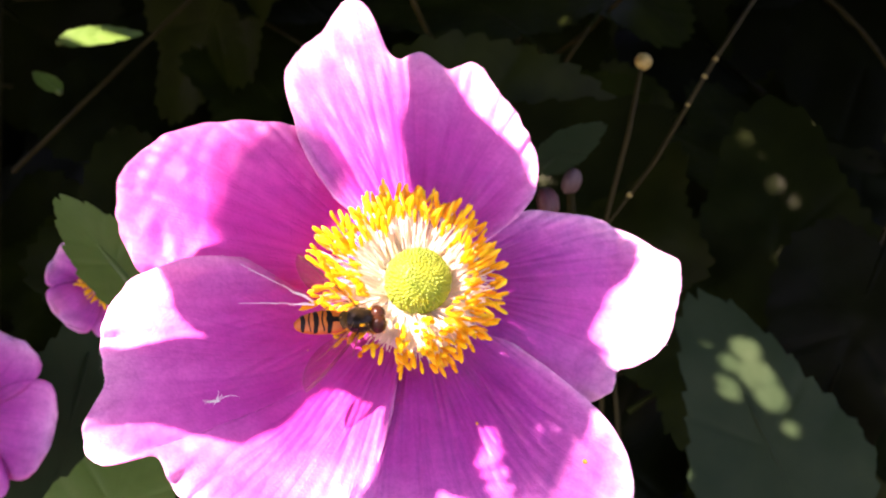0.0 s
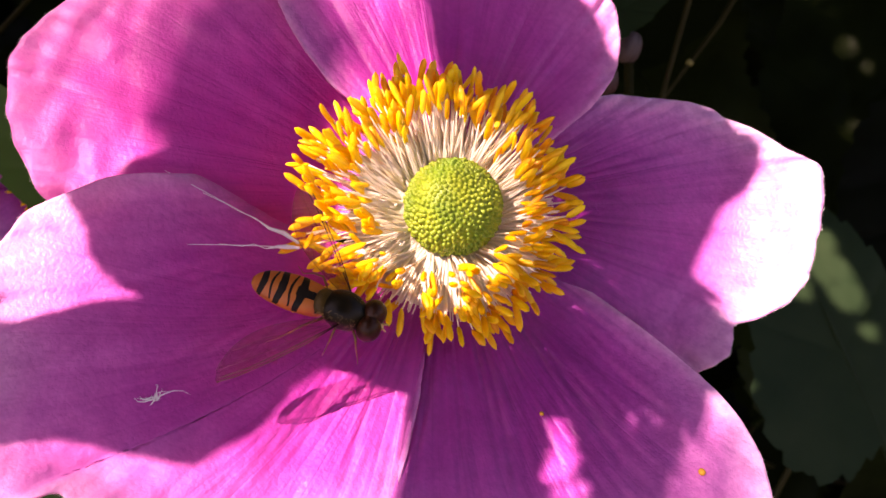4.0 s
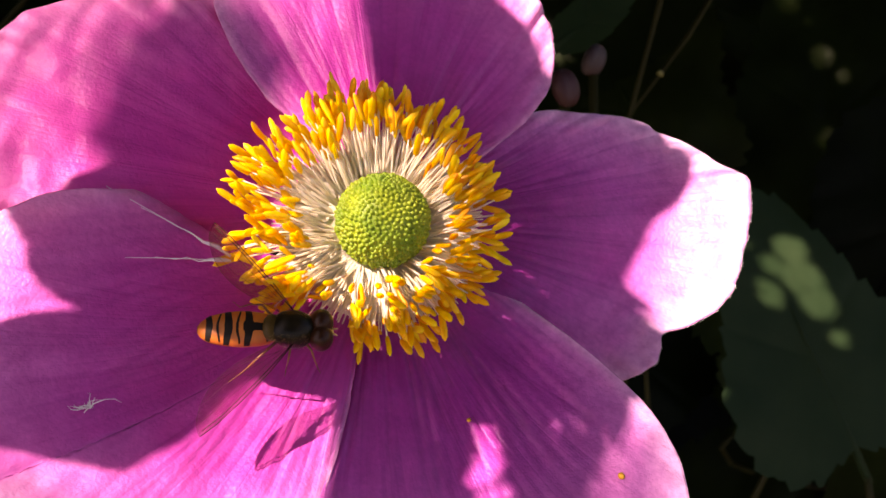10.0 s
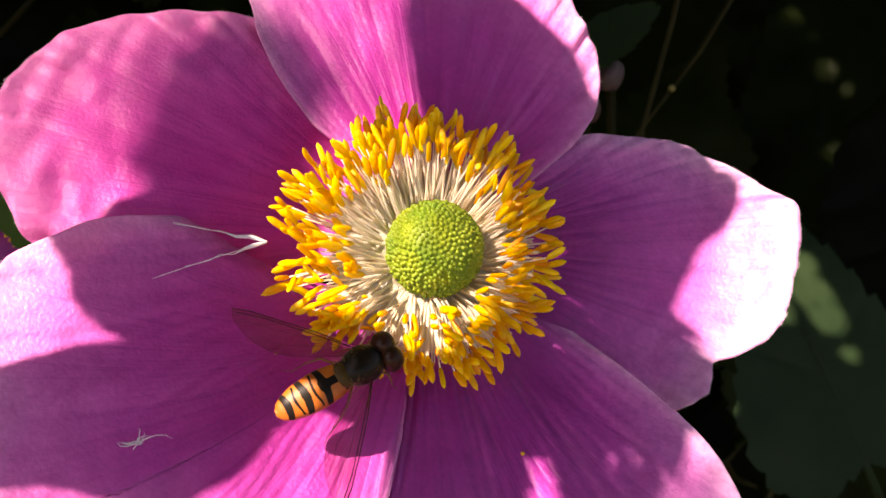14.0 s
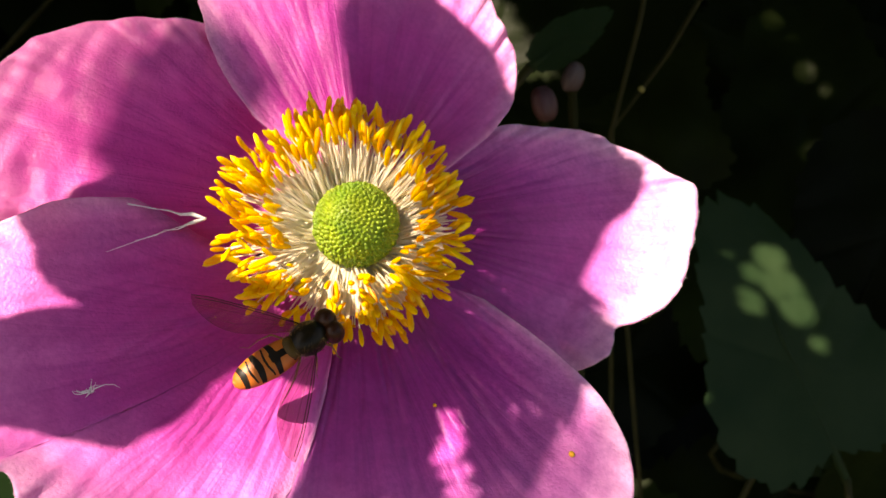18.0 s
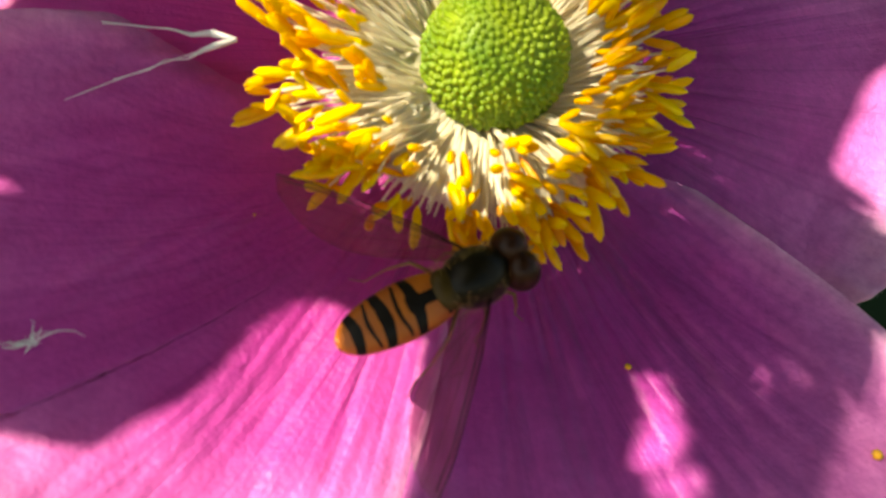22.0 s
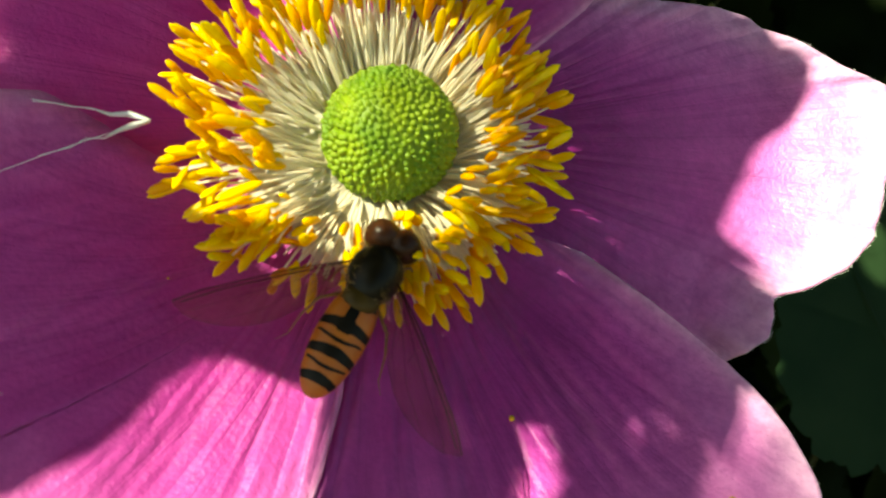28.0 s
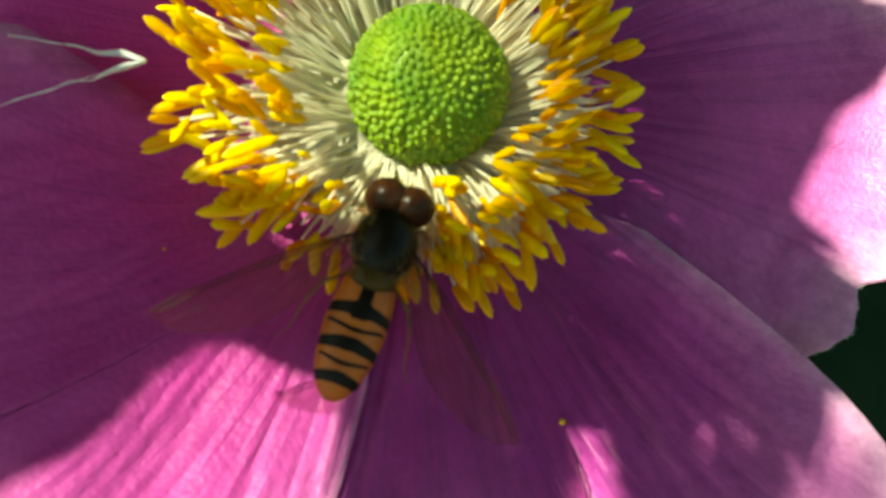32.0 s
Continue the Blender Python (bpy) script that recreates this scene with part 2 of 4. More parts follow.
def tube(bm, points, radii, sides=8, closed=True):
    """A round tube along points (metres)."""
    rings = []
    points = [Vector(p) for p in points]
    side = Vector((0.3, 0.2, 0.9))
    for i, p in enumerate(points):
        d = (points[min(i + 1, len(points) - 1)] - points[max(i - 1, 0)]).normalized()
        a = d.cross(side)
        if a.length < 1e-4:
            a = d.cross(Vector((1, 0, 0)))
        a.normalize()
        b = d.cross(a)
        r = radii[i] if isinstance(radii, (list, tuple)) else radii
        rings.append([bm.verts.new(p + r * (math.cos(q) * a + math.sin(q) * b)) for q in [2 * math.pi * j / sides for j in range(sides)]])
    for r0, r1 in zip(rings, rings[1:]):
        for j in range(sides):
            bm.faces.new((r0[j], r0[(j + 1) % sides], r1[(j + 1) % sides], r1[j]))
    if closed:
        bm.faces.new(rings[0][::-1])
        bm.faces.new(rings[-1])
    return bm


# ---- the ground ----
bm = bmesh.new()
bmesh.ops.create_grid(bm, x_segments=40, y_segments=40, size=60)
for v in bm.verts:
    if v.co.length < 40:
        v.co.z += 0.02 * noise.noise(v.co * 1.3)
ground = part("ground", bm, SOIL, None)
tagged(ground, "dark bare garden soil under the plants", "ground", kind="structure")

# ---- the flower ----
FC = Vector((-2.8, 0.0, -3.4))
AXIS = Vector((0.209, -0.861, 0.464)).normalized()
HEAD = Vector((-2.5, 99.5, -3.2))
SIDE = AXIS.cross(Vector((0, 0, 1))).normalized() * -1
UP = SIDE.cross(AXIS).normalized() * -1
if UP.z < 0:
    UP = -UP
if SIDE.x < 0:
    SIDE = -SIDE
flower = thing("anemone_flower", HEAD, "open pink anemone flower with yellow stamens on a thin stem", "flower")


def plane_depth(x, z):
    return 101.7 + 0.243 * x + 0.539 * z


def petal(outline, waist, mid, rim, hump, cup, ripple, seed, label, material=None, rib=0.4, wrinkle=0.16):
    """A petal as a fan: outline of (degrees, mm) round the flower's centre; waist: degrees by which its two sides draw in at the base;
    mid, rim: mm behind the stamens' plane at half length and at 30 mm; hump: mm further back at 20 mm; cup: mm forward along each of the two sides;
    rib, wrinkle: mm of the ridges along the petal and of the creases across it."""
    angles, radii = zip(*sorted(outline))
    a0, a1 = angles[0], angles[-1]
    bm = bmesh.new()
    uv = bm.loops.layers.uv.new("leafwise")
    nu, ns = 128, 84
    grid, coords = [], {}
    for i in range(nu + 1):
        u = i / nu
        row = []
        for j in range(ns + 1):
            s = j / ns
            a = a0 + (a1 - a0) * u
            r = smooth_at(angles, radii, a)
            r *= 1 + 0.012 * noise.noise(Vector((a * 0.35, seed, 0))) * s
            draw = (1 - s) ** 1.5
            a += waist[0] * draw * (1 - u) - waist[1] * draw * u
            r = 2.0 + (r - 2.0) * s
            x, z = FC.x + r * math.cos(radians(a)), FC.z + r * math.sin(radians(a))
            w = 2 * u - 1
            e = min(1, max(0, (r - 12) / 18))
            e = e * e * (3 - 2 * e)
            y = plane_depth(x, z) + (mid + (rim - mid) * e) * min(1, r / 8) + 3.0 * (1 - min(1, r / 8))
            y += hump * math.exp(-(((r - 20) / 6) ** 2)) * (1 - 0.5 * w * w) - cup[0 if w < 0 else 1] * w * w * s
            q = Vector((a * 0.09, r * 0.10, seed * 3.7))
            y += ripple * s * (noise.noise(q) + 0.35 * noise.noise(q * 3.0))
            y += 0.24 * rib * s * (1.25 - s) * math.sin(a * 2.1 + 5 * noise.noise(q)) * (0.6 + noise.noise(q * 2.0))
            y += rib * s * (1.2 - s) * abs(noise.noise(Vector((a * 0.42 + 0.8 * noise.noise(q), r * 0.02, seed * 2.3))))
            y += wrinkle * s * s * (noise.noise(Vector((a * 0.07, r * 0.50, seed * 1.9))) + 0.6 * noise.noise(Vector((a * 0.22, r * 0.8, seed * 4.1))))
            y += 0.8 * (1 - w**6) * max(0, s - 0.8) / 0.2 * noise.noise(Vector((a * 0.5, s * 3, seed * 5.1)))
            k = y / 102.0
            v = bm.verts.new((Vector((x * k, y, z * k)) - HEAD) * MM)
            row.append(v)
            coords[v] = (u, s)
        grid.append(row)
    for i in range(nu):
        for j in range(ns):
            f = bm.faces.new((grid[i][j], grid[i + 1][j], grid[i + 1][j + 1], grid[i][j + 1]))
            for loop in f.loops:
                loop[uv].uv = coords[loop.vert]
    rim_line, inner_line = [r[-1].co.copy() for r in grid], [r[-5].co.copy() for r in grid]
    ob = part("petal", bm, material or PETAL, flower, label)
    mod = ob.modifiers.new("thickness", "SOLIDIFY")
    mod.thickness, mod.offset = 0.00022, 0
    bm = bmesh.new()
    rnd = random.Random(seed)
    for k in range(900):
        i = rnd.random() * (nu - 0.01)
        p0, p1, q0 = rim_line[int(i)], rim_line[int(i) + 1], inner_line[int(i)]
        p = p0.lerp(p1, i % 1)
        d = ((p0 - q0).normalized() + Vector((rnd.uniform(-0.6, 0.6), rnd.uniform(-1.2, 0.3), rnd.uniform(-0.6, 0.6)))).normalized()
        e = (p1 - p0).normalized() * 0.010 * MM
        v = [bm.verts.new(p - e), bm.verts.new(p + e), bm.verts.new(p + d * rnd.uniform(0.06, 0.24) * MM)]
        bm.faces.new(v)
    tagged(part("rim_hairs", bm, SILK, ob), kind="stuff")
    return ob


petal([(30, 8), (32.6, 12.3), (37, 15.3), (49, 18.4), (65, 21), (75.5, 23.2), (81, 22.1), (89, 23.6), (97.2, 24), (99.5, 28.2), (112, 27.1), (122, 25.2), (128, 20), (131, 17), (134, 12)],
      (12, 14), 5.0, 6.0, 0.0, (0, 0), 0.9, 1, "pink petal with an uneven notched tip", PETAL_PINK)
petal([(-50, 10), (-42, 18), (-33.7, 21.9), (-28.5, 23), (-23.3, 22.7), (-20.2, 24.3), (-15.4, 26.1), (-4.9, 26.9), (1.2, 27.2), (4.3, 27), (8.9, 24.3), (16.2, 20.8), (29.4, 14.9), (36, 11.9), (40, 8)],
      (10, 10), 6.6, 4.2, 3.0, (1, 1), 0.5, 2, "pink petal bent back at its tip", None, 0.3, 0.34)
petal([(-130, 13), (-118, 19), (-105, 26), (-95, 29), (-85, 30), (-75, 31.5), (-65, 33), (-55, 33), (-44.6, 31.3), (-40, 28.6), (-37, 25.8), (-35, 22.8), (-33, 17), (-32, 12)],
      (4, 24), 5.6, 1.6, 0.0, (-3.6, 0.6), 0.7, 3, "broad pink petal with a smooth rim", None, 0.7)
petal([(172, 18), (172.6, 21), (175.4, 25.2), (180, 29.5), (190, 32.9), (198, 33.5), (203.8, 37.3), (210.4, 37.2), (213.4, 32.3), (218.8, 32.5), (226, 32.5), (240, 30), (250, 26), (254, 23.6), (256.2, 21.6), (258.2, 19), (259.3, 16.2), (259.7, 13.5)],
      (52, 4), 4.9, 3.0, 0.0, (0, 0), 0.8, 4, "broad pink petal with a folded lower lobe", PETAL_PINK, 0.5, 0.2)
petal([(112, 12), (120, 17), (127.7, 20.3), (132.9, 22.5), (139.6, 25.4), (144.9, 27.9), (149.7, 29.8), (154.9, 31.3), (159, 32.2), (169.3, 31), (176, 29), (184, 25), (192, 20), (198, 13)],
      (8, 8), 6.8, 6.4, 0.0, (0, 0), 0.9, 5, "pink petal with backlit glow in its colour, tucked under its neighbours", PETAL_BACKLIT, 0.15, 0.65)

# carpel head: a ball of many small blunt carpels
bm = bmesh.new()
bmesh.ops.create_icosphere(bm, subdivisions=4, radius=3.2 * MM)
golden = math.pi * (3 - math.sqrt(5))
for i in range(1080):
    h = 1 - 2 * (i + 0.5) / 1080
    if h < -0.45:
        break
    q = math.sqrt(1 - h * h)
    a = i * golden + random.uniform(-0.05, 0.05)
    d = (SIDE * q * math.cos(a) + UP * q * math.sin(a) + AXIS * h).normalized()
    e = d.cross(Vector((0.2, 0.9, 0.3))).normalized()
    g = d.cross(e)
    top = (3.40 + random.uniform(-0.07, 0.07)) * MM
    r = 0.165 * MM
    ring0 = [bm.verts.new(d * 3.12 * MM + r * 1.15 * (e * math.cos(w) + g * math.sin(w))) for w in [k * math.pi / 3 for k in range(6)]]
    ring1 = [bm.verts.new(d * (top - 0.07 * MM) + r * 0.85 * (e * math.cos(w) + g * math.sin(w))) for w in [k * math.pi / 3 for k in range(6)]]
    c = bm.verts.new(d * top)
    for k in range(6):
        bm.faces.new((ring0[k], ring0[(k + 1) % 6], ring1[(k + 1) % 6], ring1[k]))
        bm.faces.new((ring1[k], ring1[(k + 1) % 6], c))
part("carpel_head", bm, CARPEL, flower, "round green carpel head of many tiny carpels")


def on_axis(u, v, h):
    return (SIDE * u + UP * v + AXIS * h) * MM


# receptacle under the stamens
bm = bmesh.new()
tube(bm, [on_axis(0, 0, -4.2), on_axis(0, 0, -3.2), on_axis(0, 0, -1.9), on_axis(0, 0, -1.34), on_axis(0, 0, -1.18)], [2.2 * MM, 5.2 * MM, 6.8 * MM, 6.4 * MM, 2.9 * MM], 56)
part("receptacle", bm, FILAMENT, flower, "cream base of the stamens")
# the close inner ring of filaments whose pollen sacs are hidden among the others
bm = bmesh.new()
rnd = random.Random(77)
for k in range(800):
    a = 2 * math.pi * (k + rnd.uniform(-0.6, 0.6)) / 800
    w, r = a + rnd.uniform(-0.04, 0.04), rnd.uniform(6.2, 7.8)
    h = rnd.uniform(-1.6, -0.8)
    low, mid, top = (2.9, a, -1.2), (0.6 * r, a, -1.22), (r, w, h)
    ends = [on_axis(q * math.cos(e), q * math.sin(e), z) for q, e, z in (low, mid, top)]
    tube(bm, [ends[0] * (1 - t) ** 2 + ends[1] * 2 * t * (1 - t) + ends[2] * t * t for t in (0, 0.25, 0.5, 0.75, 1.0)], [0.085 * MM, 0.085 * MM, 0.08 * MM, 0.07 * MM, 0.05 * MM], 4)
tagged(part("inner_filament", bm, FILAMENT, flower, "dense cream inner filaments"), kind="stuff")


def anther_mesh(seed):
    """A blunt two-lobed pollen sac along +x, about 1.9 mm long."""
    rnd = random.Random(seed)
    bm = bmesh.new()
    length, wide = 1.95 + rnd.uniform(-0.5, 0.45), 0.215 + rnd.uniform(-0.045, 0.05)
    bow = rnd.uniform(-0.25, 0.25)
    rings = []
    for t in (0.0, 0.06, 0.2, 0.45, 0.7, 0.88, 0.97, 1.0):
        r = wide * max(0.12, (1 - abs(2 * t - 1) ** 5)) * (0.85 + 0.3 * t)
        ring = []
        for j in range(10):
            w = 2 * math.pi * j / 10
            groove = 1 - 0.22 * max(0, math.cos(w)) ** 4
            ring.append(bm.verts.new(V((t - 0.15) * length, r * math.sin(w), r * 0.75 * math.cos(w) * groove + bow * 4 * t * (1 - t) * 0.5)))
        rings.append(ring)
    for r0, r1 in zip(rings, rings[1:]):
        for j in range(10):
            bm.faces.new((r0[j], r0[(j + 1) % 10], r1[(j + 1) % 10], r1[j]))
    bm.faces.new(rings[0][::-1])
    bm.faces.new(rings[-1])
    me = bpy.data.meshes.new("anther")
    bm.to_mesh(me)
    bm.free()
    for p in me.polygons:
        p.use_smooth = True
    me.materials.append(ANTHER)
    return me


ANTHERS = [anther_mesh(k) for k in range(8)]
random.seed(5)
STAMENS = 600
CLUMPS = [(random.uniform(-0.12, 0.12), random.uniform(-0.9, 0.9), random.uniform(-0.7, 0.7), random.uniform(-0.5, 0.5), random.uniform(-0.3, 0.6)) for k in range(121)]
for i in range(STAMENS):
    a = 2 * math.pi * (i + random.uniform(-0.5, 0.5)) / STAMENS
    gap = 222 < math.degrees(a) < 262
    if gap and random.random() < 0.5 or math.cos(a) > 0.1 and random.random() < 0.25:
        continue
    a += 0.05 * math.sin(a * 23 + 2 * math.sin(a * 5))
    inner = random.random()
    top = 0.5 + 0.5 * math.sin(a)
    r = 5.1 + 3.9 * inner**0.72 + random.uniform(-0.3, 0.5) + 0.3 * top - 0.8 * math.cos(a) - 0.95 * max(0, -math.sin(a))
    h = 1.0 - 1.7 * inner + random.uniform(-1.1, 1.0) + 0.5 * top - (1.3 if gap else 0)
    clump = CLUMPS[i // 5]
    wob = a + 0.6 * (2 * math.pi * (i // 5 * 5 + 2.5) / STAMENS - a) + clump[0] + random.uniform(-0.09, 0.09)
    r, h = r + 0.6 * clump[1], h + clump[2]
    base = on_axis(3.0 * math.cos(a), 3.0 * math.sin(a), -1.4 - 0.2 * inner)
    tip = on_axis(r * math.cos(wob), r * math.sin(wob), h)
    mid = on_axis(r * 0.62 * math.cos(a), r * 0.62 * math.sin(a), -1.25 + 0.35 * h)
    pts = [base * (1 - t) ** 2 + mid * 2 * t * (1 - t) + tip * t * t for t in [j / 6 for j in range(7)]]
    stamen = part("filament", tube(bmesh.new(), pts, [0.11 * MM, 0.105 * MM, 0.10 * MM, 0.09 * MM, 0.08 * MM, 0.07 * MM, 0.055 * MM], 5), FILAMENT, flower)
    d = (pts[-1] - pts[-2]).normalized()
    lean = 0.9 if random.random() < 0.35 else 0.4
    d = (d + clump[3] * d.cross(AXIS) + clump[4] * AXIS + 0.6 * lean * (SIDE * random.uniform(-1, 1) + UP * random.uniform(-1, 1)) + AXIS * random.uniform(-0.5, 0.9)).normalized()
    y = d.cross(AXIS).normalized()
    z = d.cross(y) * -1
    anther = new("anther", ANTHERS[i % 8])
    anther.parent = stamen
    anther.matrix_basis = Matrix.Translation(tip) @ Matrix((d, y, z)).transposed().to_4x4() @ Matrix.Rotation(random.uniform(-0.7, 0.7), 4, "X")

part("stem", tube(bmesh.new(), [-AXIS * 4 * MM, -AXIS * 20 * MM, V(0, 40, -40), V(0, 60, -150), V(0, -60, -420), V(0, -150, -740)], 1.0 * MM, 8), STEM, flower, "thin green stem")


# ---- leaves ----
def leaf_mesh(length, width, lobes, teeth, seed, material, curl=0.15):
    """A toothed leaf along +y from its foot, in the xy plane, facing +z (mm), with sunken veins."""
    rnd = random.Random(seed)
    bm = bmesh.new()
    n, rings = 132, 9
    rows = []
    for i in range(n):
        a = 2 * math.pi * i / n
        x, y = math.sin(a), -math.cos(a)
        lobe = 1.0 - (0.13 * math.cos(a * lobes) if lobes else 0)
        tip = 1 + 0.28 * max(0, y) ** 8 - 0.15 * max(0, -y) ** 10
        tooth = 1 + 0.09 * (((a * teeth / (2 * math.pi)) % 1) - 0.5) * (1 if x > 0 else -1) + rnd.uniform(-0.015, 0.015)
        row = []
        for j in range(1, rings + 1):
            s = j / rings
            q = lobe * tip * (1 + (tooth - 1) * s**6)
            px, py = x * q * s * width / 2, length * 0.45 + y * q * s * length * 0.48
            pz = curl * abs(px) * 0.6 - curl * ((py / length) ** 2) * length * 0.5 + 0.035 * length * noise.noise(Vector((px * 0.05, py * 0.05, seed)))
            pz -= 0.008 * length * (1 - abs(math.sin(4.5 * (py - 0.8 * abs(px)) / length * math.pi))) ** 3 * min(1, abs(px) / width * 6)
            row.append(bm.verts.new((px * MM, py * MM, pz * MM)))
        rows.append(row)
    c = bm.verts.new((0, length * 0.45 * MM, -0.1 * curl * length * MM))
    for i in range(n):
        r0, r1 = rows[i], rows[(i + 1) % n]
        bm.faces.new((c, r0[0], r1[0]))
        for j in range(rings - 1):
            bm.faces.new((r0[j], r0[j + 1], r1[j + 1], r1[j]))
    # midrib
    tube(bm, [(0, length * k * MM, (-curl * k * k * length * 0.5 - 0.4) * MM) for k in (-0.02, 0.2, 0.4, 0.6, 0.8)], [0.9 * MM, 0.8 * MM, 0.6 * MM, 0.5 * MM, 0.2 * MM], 6)
    me = bpy.data.meshes.new("leaf")
    bm.to_mesh(me)
    bm.free()
    for p in me.polygons:
        p.use_smooth = True
    me.materials.append(material)
    return me


def leaf_pose(place, facing, roll, length):
    """The pose of a leaf with its middle at place (mm), its face to 'facing' and its tip turned by roll from up."""
    z = Vector(facing).normalized()
    x = Vector((0, 0, 1)).cross(z)
    if x.length < 0.1:
        x = Vector((1, 0, 0))
    x.normalize()
    y = z.cross(x)
    m = Matrix((x, y, z)).transposed().to_4x4() @ Matrix.Rotation(radians(roll), 4, "Z")
    return Matrix.Translation(Vector(place) * MM) @ m @ Matrix.Translation((0, -length * 0.45 * MM, 0))


def add_leaf(plant, mesh, place, facing, roll, length, label="", stalk=None):
    ob = new("leaf", mesh)
    ob.parent = plant
    ob.matrix_basis = leaf_pose(place, facing, roll, length)
    if label:
        ob["label"] = label
    foot = ob.matrix_basis.translation.copy()
    back = (ob.matrix_basis.to_3x3() @ Vector((0, -1, -0.3))).normalized()
    if stalk is not None:
        stalk = Vector(stalk) * MM
        pts = [foot * (1 - t) ** 2 + (foot + back * 0.03) * 2 * t * (1 - t) + stalk * t * t for t in [k / 6 for k in range(7)]]
        part("petiole", tube(bmesh.new(), pts, 0.8 * MM, 6), STEM, plant)
    return ob


KINDS = [(70, 58, 3, 30), (80, 62, 5, 36), (62, 50, 0, 28), (75, 50, 3, 26), (66, 60, 5, 40), (84, 56, 0, 32)]
DARK = [leaf_mesh(*k, n, LEAF_SHADED) for n, k in enumerate(KINDS)]

# the plants behind the flower
random.seed(11)
for row, (x0, x1, feet) in enumerate([(-260, -70, (-160, 420, -760)), (-70, 90, (20, 460, -760)), (90, 300, (180, 430, -760))]):
    plant = thing("anemone_plant", (0, 0, 0), "dark shaded anemone plant with toothed green leaves", "plant", "plants behind the flower")
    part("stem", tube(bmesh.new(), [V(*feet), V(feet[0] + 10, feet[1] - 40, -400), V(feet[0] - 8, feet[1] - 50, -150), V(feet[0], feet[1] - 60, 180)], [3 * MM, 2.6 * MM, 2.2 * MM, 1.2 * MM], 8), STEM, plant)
    for gx in range(5):
        for gz in range(10):
            x = x0 + (x1 - x0) * (gx + random.uniform(0.1, 0.9)) / 5
            z = -230 + gz * 46 + random.uniform(-18, 18)
            y = random.uniform(265, 420) - 0.10 * abs(z)
            n = random.randrange(6)
            off = Vector((x, y, z)) - Vector((-100, 285, 61))
            if off.dot(SUN) > 5 and (off - SUN * off.dot(SUN)).length < 44 or off.y < 5 and off.length < 55:
                continue
            stalk = (feet[0], feet[1] - 50, z - 60) if random.random() < 0.4 else None
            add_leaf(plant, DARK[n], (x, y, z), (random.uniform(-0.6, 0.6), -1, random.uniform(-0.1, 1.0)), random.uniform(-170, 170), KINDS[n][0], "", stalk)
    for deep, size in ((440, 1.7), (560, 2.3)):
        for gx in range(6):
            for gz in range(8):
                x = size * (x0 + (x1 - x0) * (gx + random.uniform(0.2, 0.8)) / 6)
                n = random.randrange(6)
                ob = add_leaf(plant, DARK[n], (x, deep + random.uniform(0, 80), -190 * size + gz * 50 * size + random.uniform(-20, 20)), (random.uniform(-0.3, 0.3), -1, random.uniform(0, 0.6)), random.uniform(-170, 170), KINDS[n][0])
                ob.scale = (size, size, size)

# leaves near the flower, each on a plant of its own stem
near = thing("anemone_plant", (0, 0, 0), "anemone plant with large toothed leaves around the flower", "plant", "plants behind the flower")
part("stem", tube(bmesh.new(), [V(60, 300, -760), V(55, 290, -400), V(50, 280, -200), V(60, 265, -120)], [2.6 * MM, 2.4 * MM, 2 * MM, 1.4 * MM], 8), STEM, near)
hub = (60, 265, -120)
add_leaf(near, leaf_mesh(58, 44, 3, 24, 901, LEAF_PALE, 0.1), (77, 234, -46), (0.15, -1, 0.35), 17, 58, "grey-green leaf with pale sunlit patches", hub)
add_leaf(near, leaf_mesh(70, 46, 3, 30, 902, LEAF_SHADED, 0.1), (108, 262, -22), (-0.3, -1, 0.2), 160, 70, "", hub)
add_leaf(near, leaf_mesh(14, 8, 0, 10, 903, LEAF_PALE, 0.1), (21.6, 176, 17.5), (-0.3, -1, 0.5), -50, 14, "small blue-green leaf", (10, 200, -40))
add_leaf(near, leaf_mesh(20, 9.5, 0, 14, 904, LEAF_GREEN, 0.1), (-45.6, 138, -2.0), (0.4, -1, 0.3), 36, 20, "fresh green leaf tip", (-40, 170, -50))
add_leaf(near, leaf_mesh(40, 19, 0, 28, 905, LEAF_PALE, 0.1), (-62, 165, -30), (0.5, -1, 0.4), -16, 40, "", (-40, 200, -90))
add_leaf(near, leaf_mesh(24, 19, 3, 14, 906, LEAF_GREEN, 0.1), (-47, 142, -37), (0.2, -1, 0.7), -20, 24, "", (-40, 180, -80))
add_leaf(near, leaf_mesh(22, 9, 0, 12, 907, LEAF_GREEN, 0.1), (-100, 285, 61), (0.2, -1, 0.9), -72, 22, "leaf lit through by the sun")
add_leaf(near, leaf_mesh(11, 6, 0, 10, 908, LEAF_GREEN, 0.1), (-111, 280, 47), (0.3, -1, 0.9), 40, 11)

